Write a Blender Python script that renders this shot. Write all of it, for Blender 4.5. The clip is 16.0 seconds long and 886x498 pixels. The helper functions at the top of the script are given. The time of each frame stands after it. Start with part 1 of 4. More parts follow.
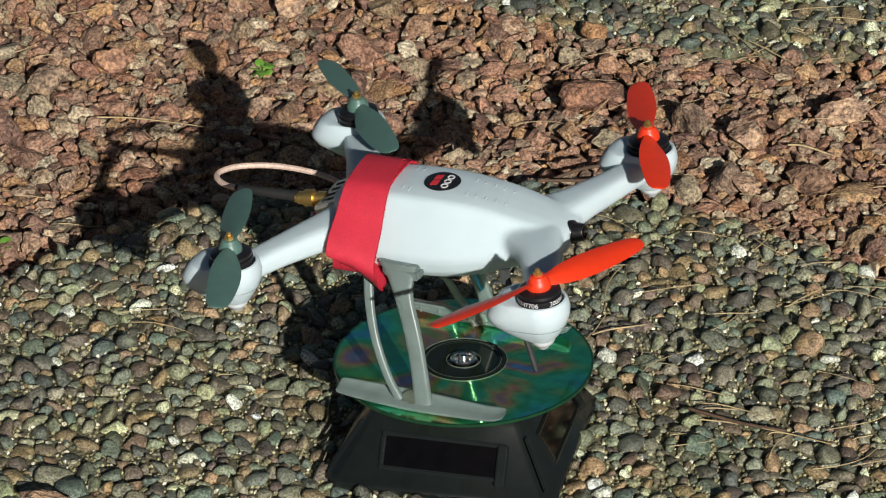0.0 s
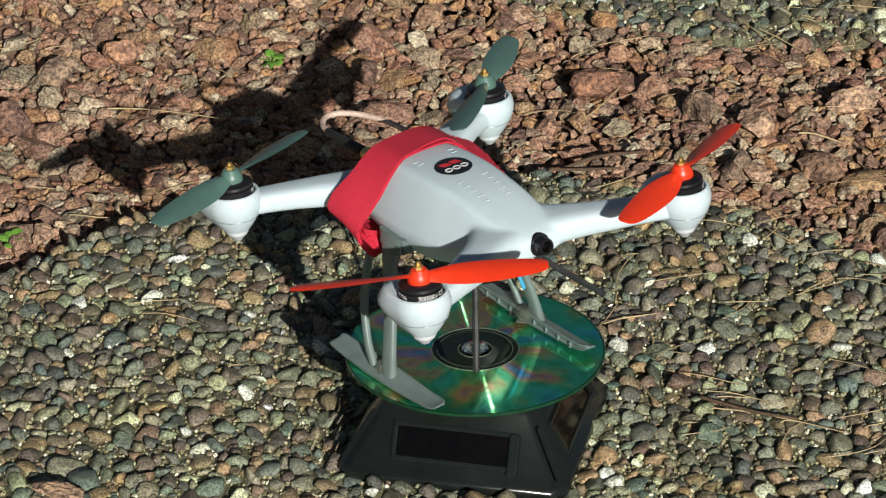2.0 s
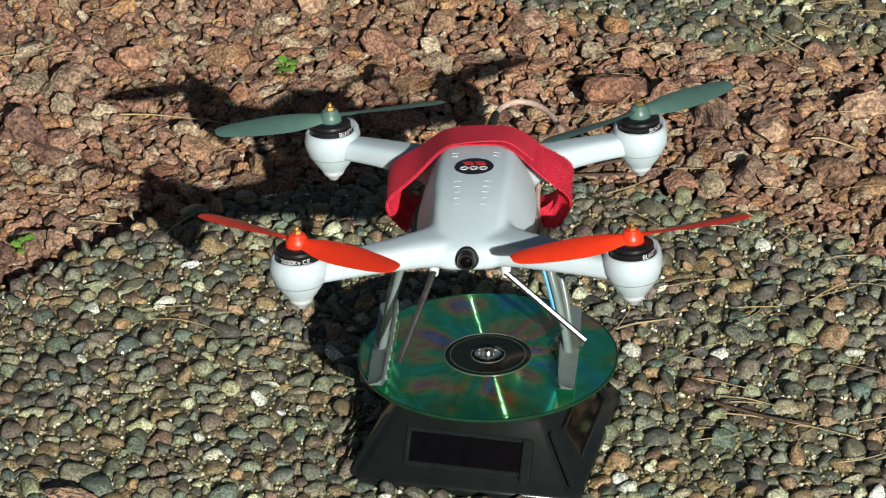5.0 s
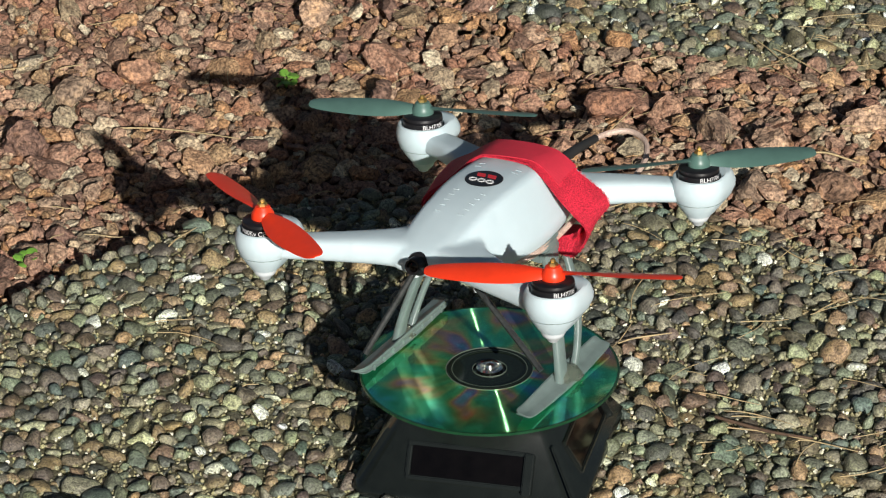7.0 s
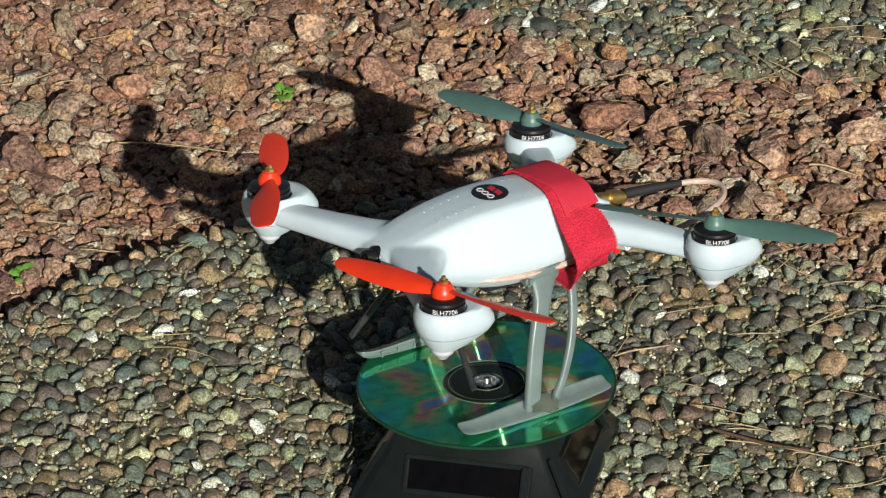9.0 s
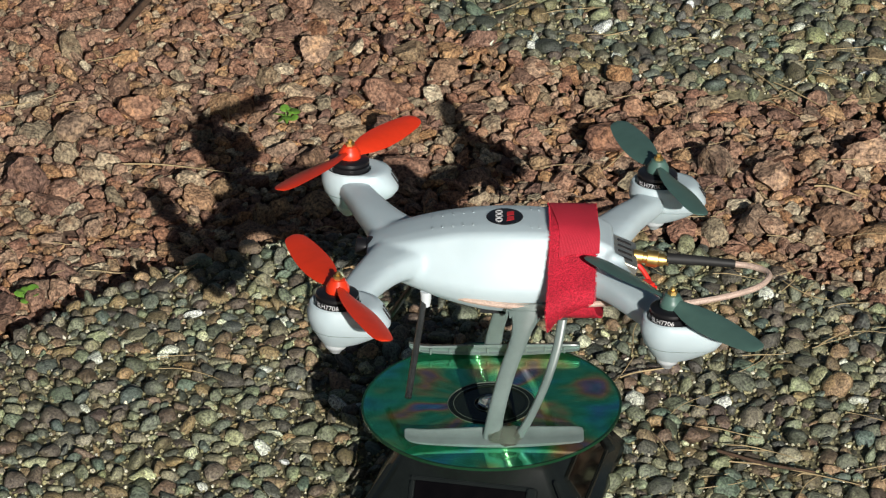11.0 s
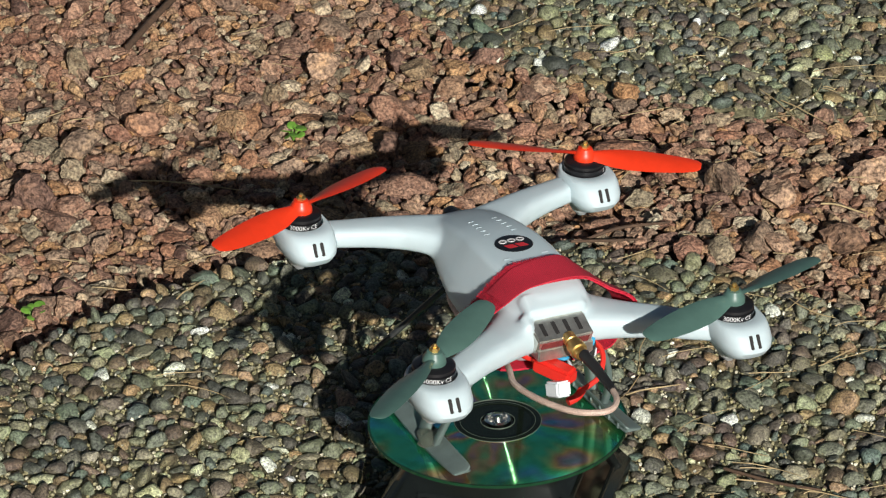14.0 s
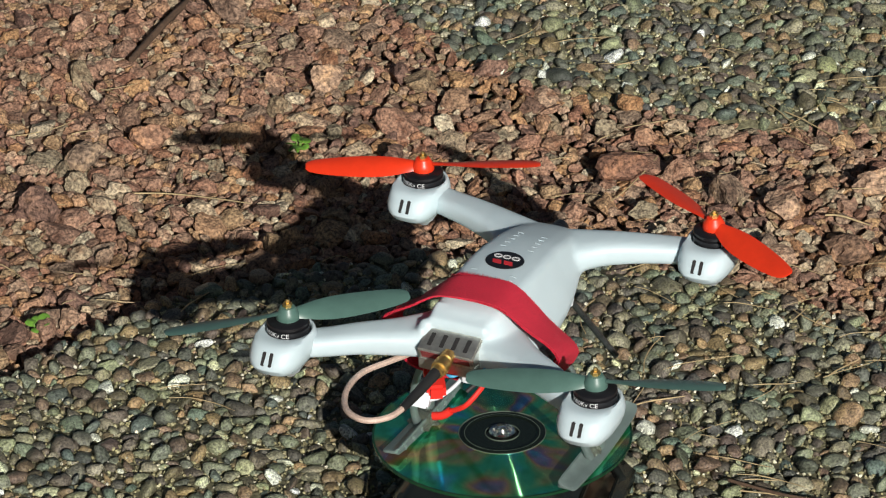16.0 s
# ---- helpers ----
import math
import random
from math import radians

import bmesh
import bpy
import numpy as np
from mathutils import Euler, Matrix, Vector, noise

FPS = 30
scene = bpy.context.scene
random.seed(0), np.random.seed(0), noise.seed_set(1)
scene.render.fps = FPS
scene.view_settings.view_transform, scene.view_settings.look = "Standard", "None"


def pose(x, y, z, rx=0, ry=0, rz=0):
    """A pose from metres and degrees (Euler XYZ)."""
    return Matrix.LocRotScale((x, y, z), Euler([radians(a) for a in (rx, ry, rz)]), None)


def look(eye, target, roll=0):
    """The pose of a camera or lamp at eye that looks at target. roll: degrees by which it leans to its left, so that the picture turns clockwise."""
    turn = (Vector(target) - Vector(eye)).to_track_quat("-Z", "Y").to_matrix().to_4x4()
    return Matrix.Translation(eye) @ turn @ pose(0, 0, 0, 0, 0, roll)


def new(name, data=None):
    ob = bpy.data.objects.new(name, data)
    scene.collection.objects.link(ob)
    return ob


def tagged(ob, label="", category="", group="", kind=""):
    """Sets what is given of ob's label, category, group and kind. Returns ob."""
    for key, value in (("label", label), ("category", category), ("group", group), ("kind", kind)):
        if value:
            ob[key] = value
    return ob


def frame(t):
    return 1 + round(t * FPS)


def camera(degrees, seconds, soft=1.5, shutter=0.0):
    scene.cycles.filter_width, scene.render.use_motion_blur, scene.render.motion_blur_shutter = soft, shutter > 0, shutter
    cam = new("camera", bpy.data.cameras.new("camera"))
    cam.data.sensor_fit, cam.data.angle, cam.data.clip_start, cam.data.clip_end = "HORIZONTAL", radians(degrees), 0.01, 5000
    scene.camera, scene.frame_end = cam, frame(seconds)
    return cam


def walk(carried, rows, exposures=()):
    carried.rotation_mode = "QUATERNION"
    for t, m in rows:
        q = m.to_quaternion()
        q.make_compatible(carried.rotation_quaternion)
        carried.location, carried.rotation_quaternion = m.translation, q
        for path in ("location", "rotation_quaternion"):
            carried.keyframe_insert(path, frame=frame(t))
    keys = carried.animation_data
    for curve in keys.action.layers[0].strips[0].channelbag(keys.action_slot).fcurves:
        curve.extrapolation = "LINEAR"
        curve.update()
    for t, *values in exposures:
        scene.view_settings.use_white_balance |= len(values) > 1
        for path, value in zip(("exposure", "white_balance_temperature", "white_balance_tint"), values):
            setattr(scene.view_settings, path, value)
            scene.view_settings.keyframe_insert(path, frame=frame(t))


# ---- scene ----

# The camera stands still on its tripod and creeps upwards; long lens.
EYE = (0.0, -1.4686, 0.8674)
AIM = [
    (0, 0.35, -27.51, -0.54), (0.5, 0.38, -27.52, -0.69), (1, 0.43, -27.59, -0.76), (1.5, 0.48, -27.64, -0.84),
    (2, 0.55, -27.67, -0.89), (2.5, 0.60, -27.67, -0.99), (3, 0.63, -27.65, -0.97), (3.5, 0.69, -27.62, -0.99),
    (4, 0.76, -27.63, -1.10), (6.5, 0.80, -27.41, -0.95), (7, 0.80, -27.36, -1.00), (7.5, 0.81, -27.32, -1.09),
    (8, 0.74, -27.25, -1.23), (8.5, 0.70, -27.21, -1.25), (9, 0.73, -27.15, -1.19), (11.5, 0.82, -26.75, -1.22),
    (12, 0.84, -26.70, -1.24), (12.5, 0.88, -26.64, -1.32), (13, 0.91, -26.61, -1.25), (13.5, 0.93, -26.56, -1.18),
    (14, 0.92, -26.54, -1.18), (14.5, 0.98, -26.51, -1.09), (15, 0.99, -26.48, -1.15), (15.5, 1.03, -26.43, -1.17),
    (16, 0.99, -26.35, -1.30),
]
cam = camera(13.852, 16.0, soft=1.2)
walk(cam, [(t, pose(*EYE, 90 + p, 0, y) @ pose(0, 0, 0, 0, 0, r)) for t, y, p, r in AIM],
     [(0, -0.02), (1, 0.02), (2, 0.06), (4, 0.07), (6.5, 0.12), (7.5, 0.20), (8.5, 0.14), (9, 0.07), (11.5, -0.15), (12, -0.06), (13, -0.03), (14, -0.03), (15, -0.05), (16, -0.08)])

# ---- world and light: a low autumn sun behind the camera ----
world = bpy.data.worlds.new("sky")
scene.world = world
world.use_nodes = True
nt = world.node_tree
sky = nt.nodes.new("ShaderNodeTexSky")
sky.sky_type, sky.sun_disc = "NISHITA", False
sky.sun_elevation, sky.sun_rotation = radians(21.7), radians(164.6)
nt.links.new(sky.outputs[0], nt.nodes["Background"].inputs[0])
nt.nodes["Background"].inputs[1].default_value = 0.026
sun = new("sun", bpy.data.lights.new("sun", "SUN"))
sun.data.energy, sun.data.angle, sun.data.color = 5.2, radians(0.55), (1.0, 0.965, 0.90)
SUN_AZ, SUN_EL = radians(105.4), radians(21.7)
sun.matrix_basis = look((0, 0, 3), (math.cos(SUN_AZ) * math.cos(SUN_EL), math.sin(SUN_AZ) * math.cos(SUN_EL), 3 - math.sin(SUN_EL)))


# ---- materials ----
def mat(name):
    m = bpy.data.materials.new(name)
    m.use_nodes = True
    n = m.node_tree
    return m, n, n.nodes["Principled BSDF"]


def node(n, kind, **kw):
    x = n.nodes.new(kind)
    for k, v in kw.items():
        x.inputs[k.replace("_", " ")].default_value = v
    return x


def coords(n):
    return n.nodes.new("ShaderNodeTexCoord").outputs["Object"]


def noise_tex(n, scale, detail=4, rough=0.6):
    x = node(n, "ShaderNodeTexNoise", Scale=scale, Detail=detail, Roughness=rough)
    n.links.new(coords(n), x.inputs["Vector"])
    return x


def ramp(n, source, stops):
    r = n.nodes.new("ShaderNodeValToRGB")
    e = r.color_ramp.elements
    while len(e) < len(stops):
        e.new(0.5)
    for el, (p, c) in zip(e, stops):
        el.position, el.color = p, (*c, 1)
    n.links.new(source, r.inputs[0])
    return r


def mixed(n, mode, factor, a, b):
    x = n.nodes.new("ShaderNodeMix")
    x.data_type, x.blend_type = "RGBA", mode
    for s, v in (("Factor", factor), ("A", a), ("B", b)):
        sock = [i for i in x.inputs if i.name == s and i.type == ("VALUE" if s == "Factor" else "RGBA")][0]
        if isinstance(v, bpy.types.NodeSocket):
            n.links.new(v, sock)
        else:
            sock.default_value = v if s == "Factor" else (*v, 1)
    return [o for o in x.outputs if o.type == "RGBA"][0]


def bumped(n, b, source, strength, distance):
    x = node(n, "ShaderNodeBump", Strength=strength, Distance=distance)
    n.links.new(source, x.inputs["Height"])
    n.links.new(x.outputs[0], b.inputs["Normal"])


def plain(name, color, rough=0.4, metal=0.0, vary=0.12, scale=150, bump=0.15, depth=0.0002, **extra):
    """A surface of one colour with fine grain, smudges and relief."""
    m, n, b = mat(name)
    a = noise_tex(n, scale)
    big = noise_tex(n, scale / 7, 3)
    lo = tuple(c * (1 - vary) for c in color)
    hi = tuple(min(1, c * (1 + vary)) for c in color)
    r1 = ramp(n, a.outputs[0], [(0.3, lo), (0.7, hi)])
    r2 = ramp(n, big.outputs[0], [(0.3, (1 - vary, 1 - vary, 1 - vary)), (0.65, (1, 1, 1))])
    n.links.new(mixed(n, "MULTIPLY", 1.0, r1.outputs[0], r2.outputs[0]), b.inputs["Base Color"])
    rr = n.nodes.new("ShaderNodeMapRange")
    rr.inputs["To Min"].default_value, rr.inputs["To Max"].default_value = rough * 0.8, min(1, rough * 1.25)
    n.links.new(big.outputs[0], rr.inputs[0])
    n.links.new(rr.outputs[0], b.inputs["Roughness"])
    b.inputs["Metallic"].default_value = metal
    for k, v in extra.items():
        b.inputs[k.replace("_", " ")].default_value = v
    if bump:
        bumped(n, b, a.outputs[0], bump, depth)
    return m


def stone_mat(name, stops, tint_scale, tint, rough, bump, depth, grain=900, per_object=False, moss=False):
    """Stones, each with a tone of its own, mottled and pitted."""
    m, n, b = mat(name)
    if per_object:
        rnd = n.nodes.new("ShaderNodeObjectInfo").outputs["Random"]
    else:
        rnd = n.nodes.new("ShaderNodeNewGeometry").outputs["Random Per Island"]
    base = ramp(n, rnd, stops)
    base.color_ramp.interpolation = "LINEAR"
    geo = n.nodes.new("ShaderNodeNewGeometry").outputs["Position"] if per_object else coords(n)
    def nz(s, d=5):
        x = node(n, "ShaderNodeTexNoise", Scale=s, Detail=d, Roughness=0.65)
        n.links.new(geo, x.inputs["Vector"])
        return x
    mott = nz(tint_scale)
    fine = nz(grain, 3)
    r1 = ramp(n, mott.outputs[0], [(0.32, tint[0]), (0.5, (1, 1, 1)), (0.7, tint[1])])
    r2 = ramp(n, fine.outputs[0], [(0.34, (0.32, 0.32, 0.32)), (0.5, (1, 1, 1)), (0.66, (1.7, 1.7, 1.62))])
    c = mixed(n, "MULTIPLY", 1.0, base.outputs[0], r1.outputs[0])
    c = mixed(n, "MULTIPLY", 1.0, c, r2.outputs[0])
    if moss:
        wide = nz(14, 4)
        film = ramp(n, wide.outputs[0], [(0.35, (1.0, 1.0, 1.04)), (0.6, (0.98, 1.0, 0.88)), (0.75, (1.06, 1.06, 0.80))])
        c = mixed(n, "MULTIPLY", 1.0, c, film.outputs[0])
    n.links.new(c, b.inputs["Base Color"])
    b.inputs["Roughness"].default_value = rough
    b.inputs["Specular IOR Level"].default_value = 0.35
    add = n.nodes.new("ShaderNodeMath")
    add.operation = "ADD"
    n.links.new(mott.outputs[0], add.inputs[0])
    n.links.new(fine.outputs[0], add.inputs[1])
    bumped(n, b, add.outputs[0], bump, depth)
    return m


PEBBLE_STOPS = [(0.0, (0.174, 0.189, 0.136)), (0.07, (0.064, 0.070, 0.065)), (0.14, (0.298, 0.220, 0.124)), (0.21, (0.108, 0.082, 0.073)), (0.28, (0.115, 0.156, 0.140)), (0.35, (0.290, 0.312, 0.201)),
                (0.42, (0.154, 0.117, 0.097)), (0.49, (0.084, 0.087, 0.083)), (0.56, (0.219, 0.231, 0.172)), (0.63, (0.120, 0.151, 0.137)), (0.69, (0.188, 0.130, 0.104)),
                (0.75, (0.415, 0.278, 0.164)), (0.80, (0.117, 0.125, 0.109)), (0.86, (0.344, 0.317, 0.232)), (0.92, (0.097, 0.076, 0.070)), (0.96, (0.524, 0.537, 0.357)), (1.0, (0.735, 0.758, 0.769))]
LAVA_STOPS = [(0.0, (0.230, 0.117, 0.078)), (0.10, (0.367, 0.221, 0.153)), (0.20, (0.167, 0.099, 0.078)), (0.30, (0.407, 0.260, 0.143)), (0.40, (0.323, 0.175, 0.122)), (0.50, (0.221, 0.160, 0.116)),
              (0.60, (0.421, 0.281, 0.194)), (0.68, (0.279, 0.142, 0.093)), (0.76, (0.412, 0.237, 0.116)), (0.84, (0.245, 0.205, 0.141)), (0.93, (0.441, 0.335, 0.227)), (1.0, (0.510, 0.443, 0.321))]
TINT_P = ((0.55, 0.55, 0.5), (1.32, 1.38, 1.2))
TINT_L = ((0.62, 0.52, 0.48), (1.32, 1.32, 1.25))
M_PEBBLE = stone_mat("river_pebbles", PEBBLE_STOPS, 160, TINT_P, 0.36, 0.6, 0.0015, moss=True)
M_PEBBLE_ONE = stone_mat("river_pebble", PEBBLE_STOPS, 160, TINT_P, 0.36, 0.6, 0.0015, per_object=True, moss=True)
M_LAVA = stone_mat("red_lava_gravel", LAVA_STOPS, 130, TINT_L, 0.85, 0.8, 0.0022, 620)
M_LAVA_ONE = stone_mat("red_lava_stone", LAVA_STOPS, 130, TINT_L, 0.85, 0.8, 0.0022, 620, per_object=True)
M_ROCK = stone_mat("red_lava_rock", LAVA_STOPS[:7], 75, ((0.50, 0.46, 0.46), (1.5, 1.42, 1.2)), 0.85, 0.9, 0.0026, 420, per_object=True)
M_MORTAR = plain("weathered_mortar", (0.19, 0.175, 0.10), 0.9, vary=0.5, scale=420, bump=0.9, depth=0.002)
M_GRIT = stone_mat("mortar_grit", [(0, (0.15, 0.14, 0.08)), (0.5, (0.30, 0.27, 0.15)), (0.85, (0.38, 0.35, 0.23)), (1, (0.75, 0.72, 0.6))], 200, TINT_P, 0.8, 0.3, 0.0004)
M_SOIL = plain("red_brown_soil", (0.19, 0.115, 0.082), 0.95, vary=0.4, scale=260, bump=0.9, depth=0.003)
M_STRAW = plain("dry_straw", (0.50, 0.38, 0.20), 0.7, vary=0.3, scale=300)
M_TWIG = plain("dark_twig_bark", (0.11, 0.065, 0.04), 0.85, vary=0.35, scale=400, bump=0.6, depth=0.0008)
M_LEAF = plain("green_leaf", (0.17, 0.36, 0.05), 0.5, vary=0.25, scale=300)
M_WHITE = plain("milky_white_plastic", (0.55, 0.66, 0.70), 0.44, vary=0.025, scale=60, bump=0.03, Subsurface_Weight=0.32, Subsurface_Radius=(0.004, 0.004, 0.004), Subsurface_Scale=1.0)
M_WHITE2 = plain("bright_white_plastic", (0.70, 0.75, 0.78), 0.4, vary=0.02, bump=0.0)
M_RED = plain("red_propeller_plastic", (0.82, 0.045, 0.012), 0.38, vary=0.06, bump=0.05)
M_GREEN = plain("grey_green_propeller_plastic", (0.085, 0.165, 0.14), 0.38, vary=0.08, bump=0.05)
M_BLACK = plain("satin_black_metal", (0.012, 0.012, 0.014), 0.32, vary=0.2, bump=0.05)
M_RUBBER = plain("black_rubber_sleeve", (0.018, 0.018, 0.018), 0.6, vary=0.2)
M_CARBON = plain("polished_carbon_rod", (0.035, 0.038, 0.038), 0.28, vary=0.4, scale=700)
M_BRASS = plain("gold_plated_brass", (0.90, 0.62, 0.22), 0.42, metal=1.0, vary=0.1)
M_STEEL = plain("tinned_steel", (0.70, 0.69, 0.63), 0.32, metal=0.85, vary=0.2, scale=300)
M_GEAR = plain("grey_translucent_plastic", (0.25, 0.325, 0.31), 0.28, vary=0.14, scale=110, Transmission_Weight=0.42, IOR=1.4)
M_COAX = plain("copper_braided_coax", (0.66, 0.49, 0.40), 0.45, vary=0.25, scale=1500, bump=0.6, depth=0.0004)
M_REDWIRE = plain("red_silicone_wire", (0.75, 0.03, 0.02), 0.45, vary=0.06)
M_BLUEWIRE = plain("blue_wire", (0.05, 0.35, 0.60), 0.45, vary=0.06)
M_CASE = plain("glossy_black_case", (0.0100, 0.0125, 0.0115), 0.18, vary=0.15, bump=0.04)
M_CELL = plain("solar_cell", (0.003, 0.0024, 0.0024), 0.06, vary=0.3, bump=0.0, Specular_IOR_Level=0.3)
M_MAROON = plain("maroon_strip", (0.22, 0.04, 0.04), 0.5, vary=0.3, scale=500)
M_BATT = plain("dark_battery_wrap", (0.02, 0.022, 0.024), 0.4, vary=0.2)
M_GLUE = plain("clear_glue", (0.78, 0.82, 0.66), 0.08, vary=0.12, scale=500, bump=0.6, depth=0.0006, Transmission_Weight=0.92, IOR=1.45)
M_DARK = plain("dark_slot", (0.02, 0.018, 0.018), 0.7)
M_INK_W = plain("white_print", (0.75, 0.75, 0.75), 0.5, bump=0)
M_INK_R = plain("red_print", (0.62, 0.03, 0.04), 0.5, bump=0)


def strap_mat():
    m, n, b = mat("red_hook_and_loop_webbing")
    w = node(n, "ShaderNodeTexNoise", Scale=1400.0, Detail=2.0)
    n.links.new(coords(n), w.inputs["Vector"])
    w2 = noise_tex(n, 120, 4)
    r = ramp(n, w.outputs[0], [(0.3, (0.36, 0.006, 0.022)), (0.6, (0.72, 0.016, 0.05)), (0.85, (0.78, 0.05, 0.085))])
    r2 = ramp(n, w2.outputs[0], [(0.3, (0.75, 0.75, 0.75)), (0.6, (1, 1, 1))])
    n.links.new(mixed(n, "MULTIPLY", 1.0, r.outputs[0], r2.outputs[0]), b.inputs["Base Color"])
    b.inputs["Roughness"].default_value = 0.8
    bumped(n, b, w.outputs[0], 0.8, 0.0008)
    return m


M_STRAP = strap_mat()


def tape_mat():
    """Woven back of the tape: fine slanting ribs."""
    m, n, b = mat("woven_red_tape")
    w = node(n, "ShaderNodeTexWave", Scale=520.0, Distortion=1.5, Detail=1.0)
    w.bands_direction = "DIAGONAL"
    n.links.new(coords(n), w.inputs["Vector"])
    fine, wide = noise_tex(n, 2600, 2), noise_tex(n, 90, 4)
    r = ramp(n, w.outputs[0], [(0.1, (0.62, 0.018, 0.046)), (0.6, (0.66, 0.024, 0.055)), (1.0, (0.69, 0.036, 0.068))])
    r2 = ramp(n, fine.outputs[0], [(0.35, (0.72, 0.70, 0.70)), (0.6, (1.0, 1.0, 1.0))])
    r3 = ramp(n, wide.outputs[0], [(0.3, (0.86, 0.86, 0.86)), (0.65, (1.0, 1.0, 1.0))])
    c = mixed(n, "MULTIPLY", 1.0, r.outputs[0], r2.outputs[0])
    n.links.new(mixed(n, "MULTIPLY", 1.0, c, r3.outputs[0]), b.inputs["Base Color"])
    b.inputs["Roughness"].default_value = 0.75
    bumped(n, b, fine.outputs[0], 0.4, 0.0003)
    return m


M_TAB = tape_mat()


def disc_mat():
    """Recorded side of a dyed optical disc: mirror with circular grooves, tinted green, with diffraction hues and
    streaks painted into its colour.
    """
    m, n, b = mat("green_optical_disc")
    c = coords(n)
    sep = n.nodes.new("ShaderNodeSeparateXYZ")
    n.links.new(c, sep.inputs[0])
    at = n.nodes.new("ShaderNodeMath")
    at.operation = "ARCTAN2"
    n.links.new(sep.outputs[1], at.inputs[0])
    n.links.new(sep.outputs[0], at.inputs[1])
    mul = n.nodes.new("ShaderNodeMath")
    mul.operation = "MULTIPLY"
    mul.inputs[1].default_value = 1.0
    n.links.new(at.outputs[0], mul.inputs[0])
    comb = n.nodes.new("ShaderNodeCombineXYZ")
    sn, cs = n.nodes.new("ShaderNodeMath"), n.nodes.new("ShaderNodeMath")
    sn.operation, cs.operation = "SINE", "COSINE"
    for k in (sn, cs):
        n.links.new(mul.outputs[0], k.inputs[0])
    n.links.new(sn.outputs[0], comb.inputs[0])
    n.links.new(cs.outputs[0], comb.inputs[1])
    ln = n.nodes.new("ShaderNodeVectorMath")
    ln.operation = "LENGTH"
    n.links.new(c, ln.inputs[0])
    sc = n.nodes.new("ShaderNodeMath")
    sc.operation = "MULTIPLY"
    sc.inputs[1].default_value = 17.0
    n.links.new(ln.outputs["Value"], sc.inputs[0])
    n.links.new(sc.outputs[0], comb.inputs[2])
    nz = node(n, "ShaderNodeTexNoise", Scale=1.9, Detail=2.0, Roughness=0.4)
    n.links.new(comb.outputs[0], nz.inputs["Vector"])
    # green dye; the blue, orange and violet patches are diffraction colours painted in
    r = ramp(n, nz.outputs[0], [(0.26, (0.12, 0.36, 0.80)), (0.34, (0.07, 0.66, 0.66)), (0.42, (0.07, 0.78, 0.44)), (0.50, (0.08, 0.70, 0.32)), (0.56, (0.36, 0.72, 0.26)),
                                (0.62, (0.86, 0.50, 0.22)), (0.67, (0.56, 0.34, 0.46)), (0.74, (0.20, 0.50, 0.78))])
    # light and dark of the diffraction streaks, painted into the base colour too
    painted_streak = node(n, "ShaderNodeTexNoise", Scale=9.0, Detail=2.0)
    n.links.new(comb.outputs[0], painted_streak.inputs["Vector"])
    r2 = ramp(n, painted_streak.outputs[0], [(0.34, (0.62, 0.70, 0.62)), (0.52, (0.9, 0.9, 0.9)), (0.66, (1.0, 1.0, 1.0))])
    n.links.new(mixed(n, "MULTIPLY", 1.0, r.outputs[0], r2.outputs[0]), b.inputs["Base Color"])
    b.inputs["Metallic"].default_value = 0.91
    b.inputs["Roughness"].default_value = 0.12
    b.inputs["Anisotropic"].default_value = 0.0
    b.inputs["Anisotropic Rotation"].default_value = 0.25
    tg = n.nodes.new("ShaderNodeTangent")
    tg.direction_type, tg.axis = "RADIAL", "Z"
    n.links.new(tg.outputs[0], b.inputs["Tangent"])
    b.inputs["Coat Weight"].default_value = 0.6
    b.inputs["Coat Roughness"].default_value = 0.03
    # groove walls: facets leaning in and out along the radius
    gp = n.nodes.new("ShaderNodeNewGeometry")

    def vec(op, a=None, b_=None, scale=None):
        x = n.nodes.new("ShaderNodeVectorMath")
        x.operation = op
        for i, v in enumerate((a, b_)):
            if isinstance(v, bpy.types.NodeSocket):
                n.links.new(v, x.inputs[i])
            elif v is not None:
                x.inputs[i].default_value = v
        if scale is not None:
            n.links.new(scale, x.inputs["Scale"])
        return x.outputs[0]

    radial = vec("NORMALIZE", vec("MULTIPLY", gp.outputs["Position"], (1, 1, 0)))
    wn = n.nodes.new("ShaderNodeTexWhiteNoise")
    n.links.new(vec("MULTIPLY", gp.outputs["Position"], (91000, 91000, 91000)), wn.inputs["Vector"])
    lean = n.nodes.new("ShaderNodeMapRange")
    lean.inputs["To Min"].default_value, lean.inputs["To Max"].default_value = radians(58), radians(69)
    n.links.new(wn.outputs["Value"], lean.inputs[0])
    side = n.nodes.new("ShaderNodeSeparateColor")
    n.links.new(wn.outputs["Color"], side.inputs[0])
    half = n.nodes.new("ShaderNodeMath")
    half.operation = "SUBTRACT"
    half.inputs[1].default_value = 0.5
    n.links.new(side.outputs[2], half.inputs[0])
    sgn = n.nodes.new("ShaderNodeMath")
    sgn.operation = "SIGN"
    n.links.new(half.outputs[0], sgn.inputs[0])
    both = n.nodes.new("ShaderNodeMath")
    both.operation = "MULTIPLY"
    n.links.new(sgn.outputs[0], both.inputs[0])
    n.links.new(lean.outputs[0], both.inputs[1])
    si, co = n.nodes.new("ShaderNodeMath"), n.nodes.new("ShaderNodeMath")
    si.operation, co.operation = "SINE", "COSINE"
    for k in (si, co):
        n.links.new(both.outputs[0], k.inputs[0])
